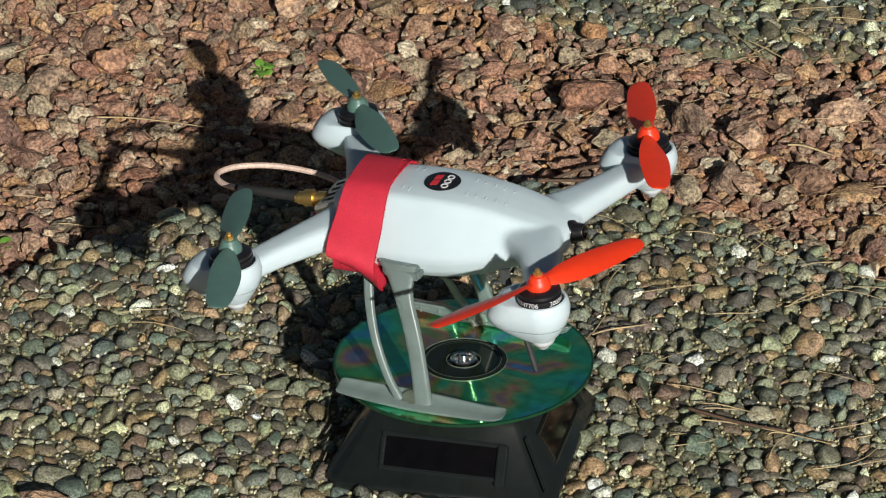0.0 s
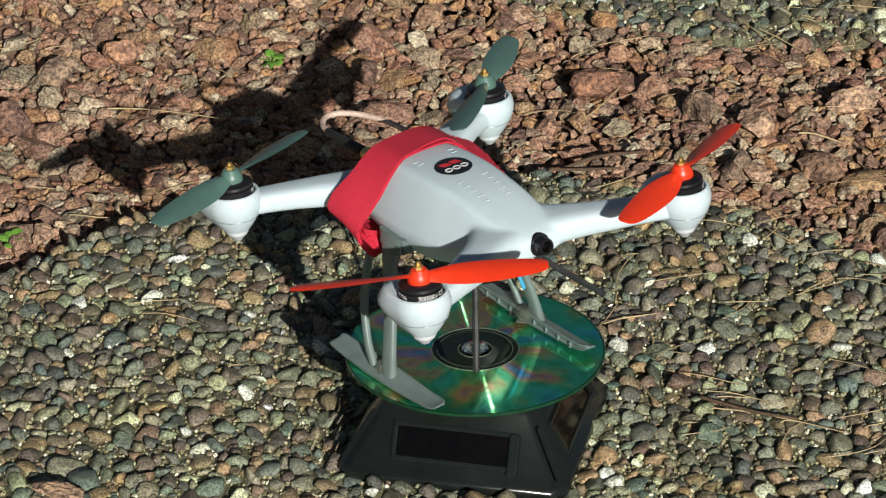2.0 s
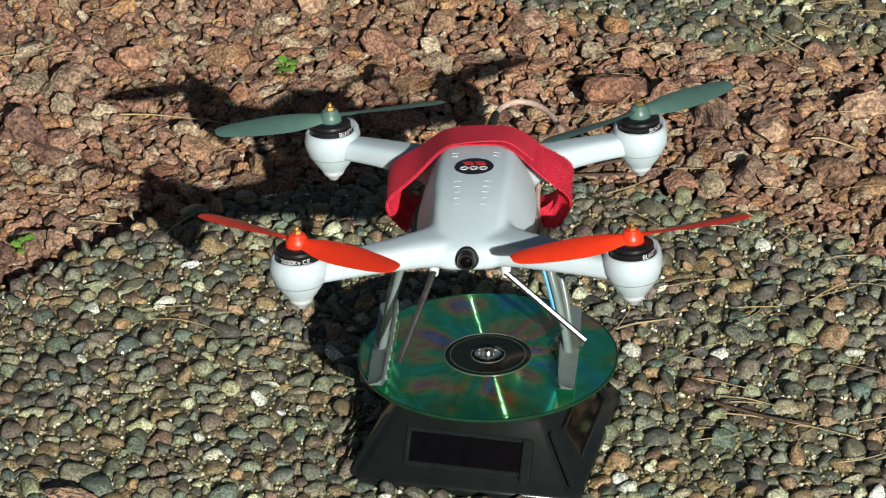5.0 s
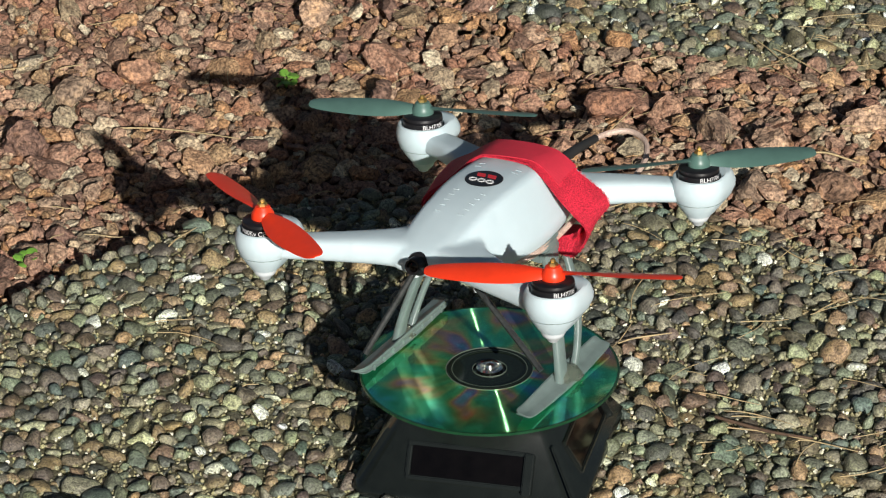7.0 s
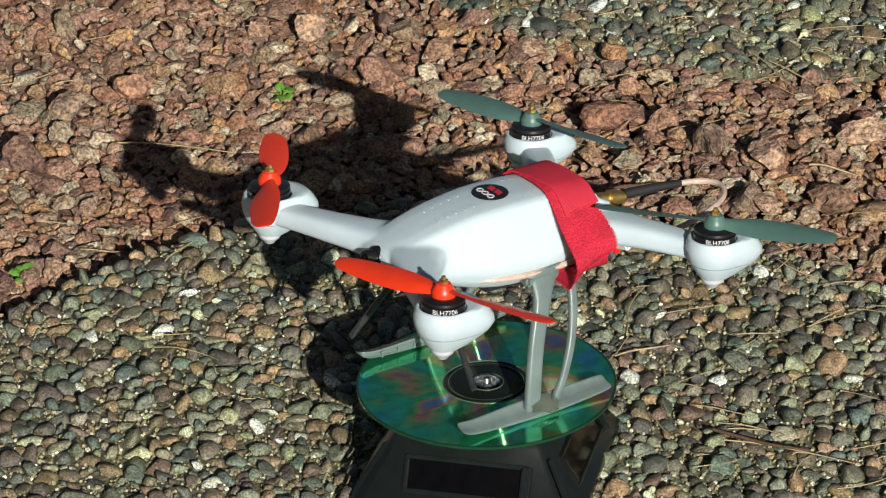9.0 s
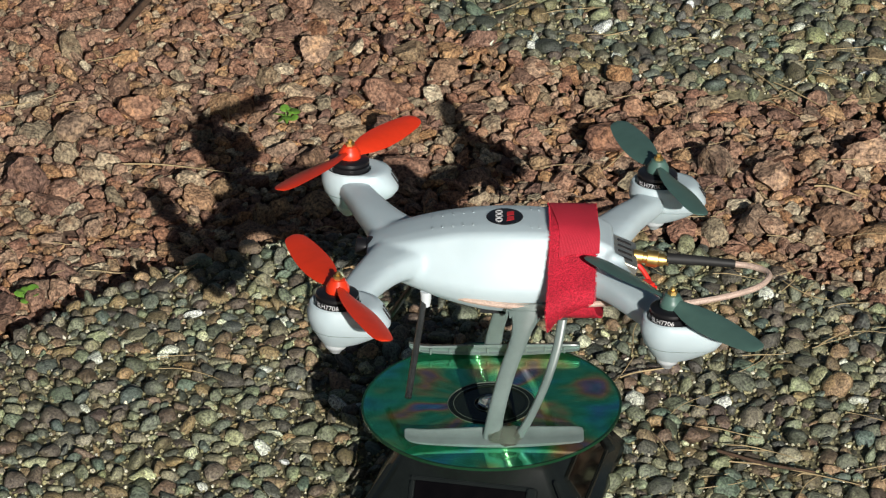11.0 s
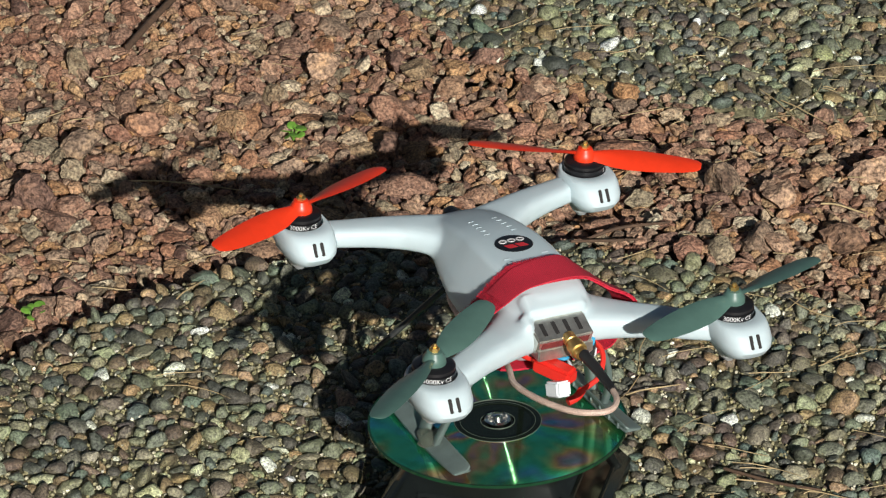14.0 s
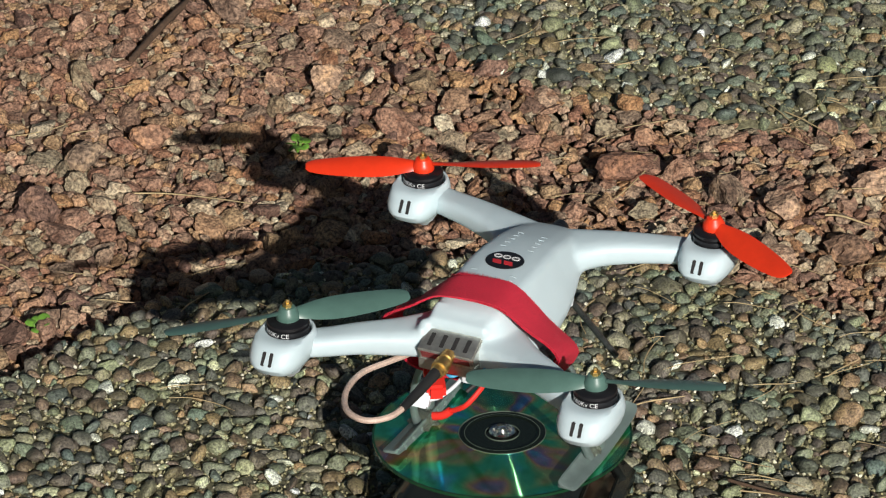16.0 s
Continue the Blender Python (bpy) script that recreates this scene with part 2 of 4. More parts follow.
    wall = vec("NORMALIZE", vec("ADD", vec("SCALE", radial, scale=si.outputs[0]), vec("SCALE", gp.outputs["True Normal"], scale=co.outputs[0])))
    gl = n.nodes.new("ShaderNodeBsdfGlossy")
    gl.inputs["Color"].default_value = (0.34, 1.0, 0.42, 1)
    gl.inputs["Roughness"].default_value = 0.075
    n.links.new(wall, gl.inputs["Normal"])
    mx = n.nodes.new("ShaderNodeMixShader")
    mx.inputs[0].default_value = 0.017
    n.links.new(b.outputs[0], mx.inputs[1])
    n.links.new(gl.outputs[0], mx.inputs[2])
    n.links.new(mx.outputs[0], n.nodes["Material Output"].inputs["Surface"])
    return m


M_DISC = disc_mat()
M_CLEAR = plain("smoky_clear_polycarbonate", (0.010, 0.015, 0.011), 0.06, vary=0.1, bump=0, Specular_IOR_Level=0.3)
M_RIM = plain("green_tinted_clear_rim", (0.010, 0.050, 0.022), 0.15, vary=0.2, bump=0)
M_RING = plain("moulded_ring_edge", (0.11, 0.14, 0.11), 0.25, vary=0.2)
M_CHROME = plain("chrome", (0.82, 0.82, 0.78), 0.16, metal=1.0, vary=0.05, bump=0)


# ---- building helpers ----
def thing(name, m, label, category, group="", kind=""):
    ob = new(name)
    ob.matrix_basis = m
    return tagged(ob, label, category, group, kind)


def part(name, bm, material, parent, label="", smooth=True):
    me = bpy.data.meshes.new(name)
    bmesh.ops.recalc_face_normals(bm, faces=bm.faces)
    bm.to_mesh(me)
    bm.free()
    me.materials.append(material)
    if smooth:
        me.shade_smooth()
        me.set_sharp_from_angle(angle=radians(40))
    ob = new(name, me)
    ob.parent = parent
    if label:
        tagged(ob, label)
    return ob


def mesh_of(name, verts, faces, material, smooth=True):
    me = bpy.data.meshes.new(name)
    me.from_pydata([tuple(v) for v in verts], [], faces)
    me.materials.append(material)
    if smooth:
        me.shade_smooth()
    me.update()
    return me


def rings(bm, loops, cap=True, closed=True):
    """Skin a row of closed loops of equal length."""
    vs = [[bm.verts.new(p) for p in l] for l in loops]
    k = len(vs[0])
    for a, b in zip(vs, vs[1:]):
        for i in range(k if closed else k - 1):
            bm.faces.new((a[i], a[(i + 1) % k], b[(i + 1) % k], b[i]))
    if cap:
        bm.faces.new(vs[0][::-1])
        bm.faces.new(vs[-1])
    return bm


def lathe(profile, seg=32, at=(0, 0, 0), bm=None):
    bm = bm or bmesh.new()
    loops = [[(at[0] + r * math.cos(2 * math.pi * i / seg), at[1] + r * math.sin(2 * math.pi * i / seg), at[2] + z) for i in range(seg)] for z, r in profile]
    return rings(bm, loops)


def smooth_path(pts, n=8):
    """Catmull-Rom through the points (any number of columns)."""
    p = [np.array(a, float) for a in pts]
    p = [2 * p[0] - p[1]] + p + [2 * p[-1] - p[-2]]
    out = []
    for i in range(1, len(p) - 2):
        for k in range(n):
            t = k / n
            a, b, c, d = p[i - 1:i + 3]
            out.append(0.5 * (2 * b + (c - a) * t + (2 * a - 5 * b + 4 * c - d) * t * t + (3 * b - a - 3 * c + d) * t ** 3))
    return out + [p[-2]]


def tube(pts, radius, seg=10, n=8, bm=None, flat=1.0):
    """A round rod or wire along points; radius may vary along it."""
    bm = bm or bmesh.new()
    rad = radius if isinstance(radius, (list, tuple)) else [radius] * len(pts)
    path = smooth_path([(*p, r) for p, r in zip(pts, rad)], n)
    loops, side = [], None
    for i, q in enumerate(path):
        d = Vector(path[min(i + 1, len(path) - 1)][:3] - path[max(i - 1, 0)][:3]).normalized()
        side = side or d.orthogonal()
        side = (side - d * side.dot(d)).normalized()
        up = d.cross(side)
        loops.append([Vector(q[:3]) + float(q[3]) * (math.cos(a) * side + flat * math.sin(a) * up) for a in (2 * math.pi * k / seg for k in range(seg))])
    return rings(bm, loops)


def block(size, at=(0, 0, 0), bevel=0.0, turn=None, bm=None, seg=2):
    """A box with rounded edges."""
    own = bmesh.new()
    bmesh.ops.create_cube(own, size=1.0)
    bmesh.ops.scale(own, vec=size, verts=own.verts)
    if bevel:
        bmesh.ops.bevel(own, geom=own.edges[:], offset=bevel, segments=seg, affect="EDGES")
    if turn:
        bmesh.ops.transform(own, matrix=turn, verts=own.verts)
    bmesh.ops.translate(own, vec=at, verts=own.verts)
    return own


def spun(bm, degrees):
    bmesh.ops.transform(bm, matrix=pose(0, 0, 0, 0, 0, degrees), verts=bm.verts)
    return bm


def mm(*v):
    return tuple(a / 1000 for a in v)


# ---- the ground: round exposed-aggregate slabs in red lava gravel ----
def hash_fill(region, sizes, tries, gap, seed):
    """Dart throwing: (x, y, r) of stones that hardly overlap, larger first."""
    rng = random.Random(seed)
    cell, grid, out = 0.02, {}, []
    x0, x1, y0, y1, inside = region
    for r0, r1, count in sizes:
        for _ in range(count):
            x, y, r = rng.uniform(x0, x1), rng.uniform(y0, y1), rng.uniform(r0, r1)
            if not inside(x, y):
                continue
            cx, cy = int(x // cell), int(y // cell)
            ok = True
            for i in range(cx - 2, cx + 3):
                for j in range(cy - 2, cy + 3):
                    for a, b, c in grid.get((i, j), ()):
                        if (a - x) ** 2 + (b - y) ** 2 < (gap * (c + r)) ** 2:
                            ok = False
                            break
                    if not ok:
                        break
                if not ok:
                    break
            if ok:
                grid.setdefault((cx, cy), []).append((x, y, r))
                out.append((x, y, r))
    return out


def ico(sub):
    bm = bmesh.new()
    bmesh.ops.create_icosphere(bm, subdivisions=sub, radius=1.0)
    v = np.array([p.co[:] for p in bm.verts])
    f = np.array([[q.index for q in p.verts] for p in bm.faces])
    bm.free()
    return v, f


ICO1, ICO2, ICO3 = ico(1), ico(2), ico(3)


def pebble_shape(rng):
    """A water-worn stone, some round, some broken and only rubbed at the edges."""
    v, f = ICO2
    p = v * 1.2
    soft = rng.uniform(0.0, 0.22)
    for _ in range(rng.integers(7, 12)):
        d = rng.normal(size=3)
        d /= np.linalg.norm(d)
        p = p - np.outer(np.maximum(p @ d - rng.uniform(0.5, 0.95), 0), d)
    n = np.linalg.norm(p, axis=1)
    return p * (1 - soft) + soft * 0.9 * p / n[:, None] + rng.normal(scale=0.018, size=p.shape), f


def crushed_shape(rng, fine):
    """A broken stone: a ball cut by random planes, with chipped faces."""
    v, f = ICO3 if fine else ICO2
    p = v * 1.25
    for _ in range(rng.integers(7, 12)):
        d = rng.normal(size=3)
        d /= np.linalg.norm(d)
        h = rng.uniform(0.55, 0.95)
        over = np.maximum(p @ d - h, 0)
        p = p - np.outer(over, d)
    return p * (1 + 0.13 * np.sin(p @ rng.normal(scale=4.0, size=(3, 3)) + rng.uniform(0, 6, 3)).prod(1))[:, None] + rng.normal(scale=0.028 if fine else 0.045, size=p.shape), f


def turned(rng, tilt):
    return np.array(Euler((rng.normal() * tilt, rng.normal() * tilt, rng.uniform(0, 6.283))).to_matrix())


def heap(shapes, spots, place, material, name, smooth, seed):
    """Many stones joined in one mesh."""
    rng = np.random.default_rng(seed)
    vs, fs, base = [], [], 0
    for x, y, r in spots:
        p, f = shapes[rng.integers(len(shapes))]
        m, at = place(rng, x, y, r)
        vs.append(p @ m.T + at)
        fs.append(f + base)
        base += len(p)
    v, f = np.concatenate(vs), np.concatenate(fs)
    me = bpy.data.meshes.new(name)
    me.vertices.add(len(v))
    me.vertices.foreach_set("co", v.ravel())
    me.loops.add(f.size)
    me.loops.foreach_set("vertex_index", f.ravel().astype(np.int32))
    me.polygons.add(len(f))
    me.polygons.foreach_set("loop_start", np.arange(0, f.size, 3, dtype=np.int32))
    me.update(calc_edges=True)
    me.materials.append(material)
    if smooth:
        me.shade_smooth()
    else:
        me.shade_flat()
    return new(name, me)


SLABS = [(-0.015, 0.0, 0.277), (0.200, 0.715, 0.283)]


def on_slab(x, y, grow=0.0):
    return any((x - a) ** 2 + (y - b) ** 2 < (r + grow + 0.006 * noise.noise((x * 25, y * 25, 0))) ** 2 for a, b, r in SLABS)


def lie(x, y):
    """Height of the gravel bed."""
    up = 0.012 * min(1, max(0, (y - 0.43) / 0.07)) + 0.009 * min(1, max(0, (x - 0.02) / 0.08)) * min(1, max(0, (0.5 - y) / 0.05))
    up -= 0.011 * max(0.0, 1 - math.hypot(x - 0.200, y - 0.272) / 0.022) + 0.010 * max(0.0, 1 - math.hypot(x - 0.222, y - 0.405) / 0.020)
    return -0.0120 + up + 0.006 * noise.noise((x * 9, y * 9, 3.0)) + 0.004 * noise.noise((x * 30, y * 30, 7.0))


def build_soil():
    bm = bmesh.new()
    n = 110
    xs = [-1.5 + 3.0 * i / n for i in range(n + 1)]
    ys = [-1.2 + 3.0 * i / n for i in range(n + 1)]

    def z(x, y):
        if on_slab(x, y, 0.012):
            return -0.045
        edge = min(1.0, max(0.0, (1.35 - max(abs(x), abs(y - 0.3))) / 0.3))
        return edge * (lie(x, y) - 0.0032) - (1 - edge) * 0.016

    grid = [[bm.verts.new((x, y, z(x, y))) for x in xs] for y in ys]
    for j in range(n):
        for i in range(n):
            bm.faces.new((grid[j][i], grid[j][i + 1], grid[j + 1][i + 1], grid[j + 1][i]))
    edge = [grid[0][i] for i in range(n + 1)] + [grid[j][n] for j in range(1, n + 1)] + [grid[n][i] for i in range(n - 1, -1, -1)] + [grid[j][0] for j in range(n - 1, 0, -1)]
    far = [bm.verts.new((v.co.x * 400, 0.3 + (v.co.y - 0.3) * 400, -0.016)) for v in edge]
    k = len(edge)
    for i in range(k):
        bm.faces.new((edge[i], far[i], far[(i + 1) % k], edge[(i + 1) % k]))
    ob = part("ground", bm, M_SOIL, None)
    return tagged(ob, "red-brown garden soil under crushed lava stone", "ground", kind="structure")


def build_gravel():
    rng = np.random.default_rng(5)
    shapes = [crushed_shape(rng, True) for _ in range(24)]
    small = [crushed_shape(rng, False) for _ in range(24)]

    def place(r_, x, y, r):
        s = np.diag([r * r_.uniform(0.95, 1.35), r * r_.uniform(0.75, 1.05), r * r_.uniform(0.42, 0.8)])
        return turned(r_, 0.40) @ s, np.array([x, y, lie(x, y) + (0.15 + r_.uniform(-0.25, 0.3)) * min(r, 0.006)])

    region = (-0.40, 0.36, 0.02, 0.80, lambda x, y: not on_slab(x, y, -0.002))
    spots = hash_fill(region, [(0.0095, 0.0130, 60), (0.0066, 0.0095, 420), (0.0046, 0.0066, 2400), (0.0031, 0.0046, 22000), (0.0018, 0.0031, 50000)], 0, 0.68, 11)
    big = [s for s in spots if s[2] > 0.0046]
    lil = [s for s in spots if s[2] <= 0.0046]
    near = sorted((s for s in big if -0.26 < s[0] < 0.24 and s[1] < 0.46), key=lambda s: -s[2])[:300]
    chosen = set(near)
    ob = heap(shapes, [s for s in big if s not in chosen], place, M_LAVA, "lava_gravel", False, 21)
    tagged(ob, "crushed red-brown lava gravel spread between round slabs", "gravel", kind="stuff")
    wide = (-1.35, 1.35, -1.05, 1.65, lambda x, y: not on_slab(x, y, -0.002) and not (-0.40 < x < 0.36 and 0.02 < y < 0.80) and math.hypot(x, y - 0.3) < 1.22 + 0.07 * math.sin(5 * math.atan2(y - 0.3, x)) + 0.05 * math.sin(11 * math.atan2(y - 0.3, x) + 1))
    outer = hash_fill(wide, [(0.008, 0.013, 14000), (0.006, 0.008, 22000)], 0, 0.74, 12)
    ob = heap(small, outer, place, M_LAVA, "outlying_gravel", False, 23)
    tagged(ob, "crushed red-brown lava gravel further off", "gravel", kind="stuff")
    ob = heap(small, lil, place, M_LAVA, "lava_chippings", False, 22)
    tagged(ob, "fine red lava chippings filling the gravel bed", "gravel", kind="stuff")
    return near, shapes, place


def build_slab(index, label, rects):
    a, b, r = SLABS[index]
    bm = bmesh.new()
    seg, prof = 120, [(-0.045, 0.96), (-0.012, 1.0), (-0.003, 0.998), (-0.0004, 0.985)]
    loops = []
    for z, k in prof:
        loops.append([(a + r * k * math.cos(t) + 0.0, b + r * k * math.sin(t), z) for t in (2 * math.pi * i / seg for i in range(seg))])
    rings(bm, loops)
    slab = part("pavement_%d" % (index + 1), bm, M_MORTAR, None)
    tagged(slab, label, "paving slab", kind="structure")
    rng = np.random.default_rng(31 + index)
    shapes = [pebble_shape(rng) for _ in range(30)]
    y_lo, y_hi = b - r, b + r
    region = (a - r, a + r, y_lo, y_hi, lambda x, y: (x - a) ** 2 + (y - b) ** 2 < (r - 0.003) ** 2)
    spots = hash_fill(region, [(0.0058, 0.0078, 440), (0.0043, 0.0058, 8500), (0.0030, 0.0043, 34000), (0.0018, 0.0030, 46000)], 0, 0.79, 41 + index)

    def place(r_, x, y, q):
        s = np.diag([q * r_.uniform(1.0, 1.35), q * r_.uniform(0.8, 1.05), q * r_.uniform(0.5, 0.8)])
        return turned(r_, 0.46) @ s, np.array([x, y, -0.0004 + 0.04 * q + r_.uniform(-0.0012, 0.0012)])

    near = [s for s in spots if any(x0 < s[0] < x1 and y0 < s[1] < y1 for x0, x1, y0, y1 in rects)]
    near = sorted(near, key=lambda s: -s[2])[:300]
    chosen = set(near)
    rest = [s for s in spots if s not in chosen]
    ob = heap(shapes, rest, place, M_PEBBLE, "pebbles", True, 51 + index)
    ob.parent = slab
    tagged(ob, kind="stuff")
    grit = hash_fill((region[0], region[1], y_lo, y_hi, region[4]), [(0.0005, 0.0013, 34000)], 0, 0.7, 71 + index)
    gs = [(ICO1[0] * (1 + 0.18 * rng.normal(size=(len(ICO1[0]), 1))), ICO1[1]) for _ in range(8)]
    ob = heap(gs, grit, lambda r_, x, y, q: (turned(r_, 1.0) * q, np.array([x, y, -0.0002 + 0.3 * q])), M_GRIT, "grit", False, 81 + index)
    ob.parent = slab
    tagged(ob, kind="stuff")
    return slab, near, shapes, place


# ---- the solar turntable under the disc ----
DISC_Z = 0.045


def build_turntable():
    base = thing("solar_turntable", pose(0, 0, 0, 0, 0, -13.5), "glossy black solar-powered display turntable on pebbled concrete", "turntable")
    bm = bmesh.new()
    prof = [(0.0, 53), (2.5, 54), (5.0, 53.5), (6.0, 52.5), (33, 36), (36, 34.5), (37.5, 33)]

    def sq(h, z):
        c = 0.12 * h
        p = [(h - c, -h), (h, -h + c), (h, h - c), (h - c, h), (-h + c, h), (-h, h - c), (-h, -h + c), (-h + c, -h)]
        return [mm(x, y, z) for x, y in p]

    rings(bm, [sq(h, z) for z, h in prof])
    part("body", bm, M_CASE, base)
    # one sloping face carries a cell behind a raised frame
    slope = math.degrees(math.atan2(27, 16.5))
    for k in range(4):
        turn = pose(0, 0, 0, 0, 0, 90 * k)
        face = turn @ pose(0, -0.0449, 0.0190, slope, 0, 0)
        if k < 2:
            cell = block(mm(52, 13.5, 1.2), bevel=0.0004)
            bmesh.ops.transform(cell, matrix=face, verts=cell.verts)
            part("solar_cell", cell, M_CELL, base, "dark brown solar cell under glass")
            for sx, sy, px, py in ((57, 2, 0, 7.8), (57, 2, 0, -7.8), (4.6, 19.0, 28.6, -1.2), (2.4, 13.6, -27.3, 0)):
                bar = block(mm(sx, sy, 4.4 if sx == 4.6 else 2.2), at=mm(px, py, 1.0 if sx == 4.6 else 0.3), bevel=0.0006)
                bmesh.ops.transform(bar, matrix=face, verts=bar.verts)
                part("cell_frame", bar, M_CASE, base)
        rib = block(mm(2.6, 27, 1.6), bevel=0.0006)
        bmesh.ops.transform(rib, matrix=turn @ pose(0.0445, -0.0445, 0.020, 49, 0, 45), verts=rib.verts)
        part("corner_rib", rib, M_CASE, base)
    part("turning_plate", lathe([(0.0375, 0.020), (0.0435, 0.020), (0.0442, 0.019)], 40), M_CASE, base)


def ring_plate(r0, r1, z0, z1, seg=96):
    bm = bmesh.new()
    prof = [(z0, r0), (z0, r1), (z1, r1), (z1, r0), (z0, r0)]
    loops = [[(r * math.cos(2 * math.pi * i / seg), r * math.sin(2 * math.pi * i / seg), z) for i in range(seg)] for z, r in prof]
    rings(bm, loops, cap=False)
    bmesh.ops.remove_doubles(bm, verts=bm.verts, dist=1e-7)
    return bm


def build_disc():
    disc = thing("optical_disc", pose(0, 0, DISC_Z), "shiny green recordable disc lying on the turntable", "disc")
    part("data_layer", ring_plate(0.0200, 0.0590, -0.0011, 0.0, 160), M_DISC, disc, "green recorded layer with rainbow diffraction hues painted in")
    part("clear_hub", ring_plate(0.0078, 0.0200, -0.0010, -0.0001), M_CLEAR, disc, "smoky transparent inner ring")
    for r in (0.0182, 0.0166):
        part("hub_ridge", ring_plate(r - 0.0004, r + 0.0004, -0.0002, 0.0004), M_CLEAR, disc)
    for r in (0.0201, 0.0174, 0.0079):
        part("hub_edge", ring_plate(r - 0.00016, r + 0.00016, -0.0002, 0.0003), M_RING, disc)
    part("rim", ring_plate(0.0590, 0.0600, -0.0012, 0.0001, 160), M_RIM, disc, "clear outer rim")
    part("spindle_cap", lathe([(-0.001, 0.0062), (0.0010, 0.0062), (0.0017, 0.0056), (0.0014, 0.0046), (0.0004, 0.0042), (0.0006, 0.0028), (0.0026, 0.0020), (0.0030, 0.001)], 40), M_CHROME, disc, "bright clear centre plug")
    for k in range(6):
        part("plug_tooth", spun(block(mm(2.0, 1.1, 1.0), at=mm(3.6, 0, 0.9), bevel=0.00025), 60 * k), M_CHROME, disc)
    return disc


# ---- the quadcopter ----
TILT = Matrix.Translation(mm(0, 0, 94)) @ pose(0, 0, 0, 0, -3.6, 0) @ pose(0, 0, 0, 1.9, 0, 0) @ Matrix.Translation(mm(0, 0, -94))

# x, top, bottom, half width
BODY = [(-49, 83, 66, 17), (-47.5, 86, 62, 20), (-41, 90.5, 58, 23.5), (-25, 92.5, 55.5, 26), (-8, 92.8, 54.5, 27), (10, 91.8, 55.5, 26.5), (26, 89.5, 58.5, 24),
        (40, 86, 62.5, 21), (51, 82.6, 66, 18), (58, 79.8, 68, 15), (61.5, 77.5, 70, 12)]
# x, y, z, half width, half height; for a front arm and a rear arm on the left
ARM_F = [(42, 4, 74.5, 19, 7.8), (47, 12, 75, 14.0, 7.2), (54.5, 25, 75.6, 10.2, 6.4), (61, 40, 75.4, 8.4, 5.7), (66.5, 55, 74.8, 7.5, 5.2), (70.5, 66, 74.2, 7.2, 5.0)]
ARM_R = [(-36, 5, 73, 16, 8.6), (-42, 16, 74, 13.5, 7.8), (-50.5, 29, 75, 10.2, 6.5), (-58.5, 44, 75.3, 8.3, 5.7), (-65.5, 56, 74.8, 7.5, 5.3), (-70.5, 66, 74.2, 7.2, 5.0)]
# turn of each propeller against the body, and its sense
MOTORS = [(72.5, -72.8, 57, 1, "red"), (72.5, 72.8, 113, -1, "red"), (-72.5, -72.8, 108, -1, "green"), (-72.5, 72.8, 130, 1, "green")]


def tilted(bm, also=None):
    bmesh.ops.transform(bm, matrix=TILT @ also if also else TILT, verts=bm.verts)
    return bm


def body_loops():
    """Canopy: flat top between two creases, sloping flanks, a tucked-in skirt."""
    out = []
    for x, zt, zb, w in smooth_path(BODY, 5):
        zm = zb + 0.36 * (zt - zb)
        p = (0.57 + 0.13 * min(1, max(0, (x - 20) / 35))) * w + 1.2
        h = zt - zm
        half = [(0, zt + 0.7), (0.5 * p, zt + 0.55), (0.9 * p, zt - 0.3), (p + 0.6, zt - 1.7), (p + 0.45 * (w - p), zt - 0.40 * h), (p + 0.80 * (w - p), zt - 0.74 * h),
                (w, zm), (0.985 * w, zm - 0.25 * (zm - zb)), (0.90 * w, zm - 0.65 * (zm - zb)), (0.74 * w, zb + 0.4), (0.4 * w, zb), (0, zb)]
        out.append([mm(x, y, z) for y, z in half] + [mm(x, -y, z) for y, z in half[-2:0:-1]])
    return out


def fused(parts, voxel):
    """One moulded skin over overlapping solids, its corners eased."""
    joint = bpy.data.meshes.new("core")
    bm = bmesh.new()
    for p in parts:
        bmesh.ops.recalc_face_normals(p, faces=p.faces)
        me = bpy.data.meshes.new("core_piece")
        p.to_mesh(me)
        p.free()
        bm.from_mesh(me)
        bpy.data.meshes.remove(me)
    bm.to_mesh(joint)
    bm.free()
    ob = new("core", joint)
    skin = ob.modifiers.new("skin", "REMESH")
    skin.mode, skin.voxel_size, skin.adaptivity = "VOXEL", voxel, 0.0
    me = bpy.data.meshes.new_from_object(ob.evaluated_get(bpy.context.evaluated_depsgraph_get()))
    bpy.data.objects.remove(ob)
    bpy.data.meshes.remove(joint)
    n = len(me.vertices)
    co = np.empty(n * 3)
    me.vertices.foreach_get("co", co)
    co = co.reshape(n, 3)
    ed = np.empty(len(me.edges) * 2, np.int32)
    me.edges.foreach_get("vertices", ed)
    a, b = ed.reshape(-1, 2).T
    deg = np.bincount(a, minlength=n) + np.bincount(b, minlength=n)
    # soft fillets where the arms leave the body, a light easing elsewhere
    ax, ay = np.abs(co[:, 0] * 1000), np.abs(co[:, 1] * 1000)
    root = np.exp(-((ay - 22) / 8) ** 2) * np.clip((ax - 26) / 10, 0, 1) * (co[:, 2] < 0.0835)
    for k in range(20):
        s_ = np.stack([np.bincount(a, co[b, i], n) + np.bincount(b, co[a, i], n) for i in range(3)], 1) / deg[:, None]
        w = 0.55 * (np.maximum(root, 1.0) if k < 5 else root)
        co = co + w[:, None] * (s_ - co)
    me.vertices.foreach_set("co", co.ravel())
    me.update()
    bm = bmesh.new()
    bm.from_mesh(me)
    bpy.data.meshes.remove(me)
    return bm


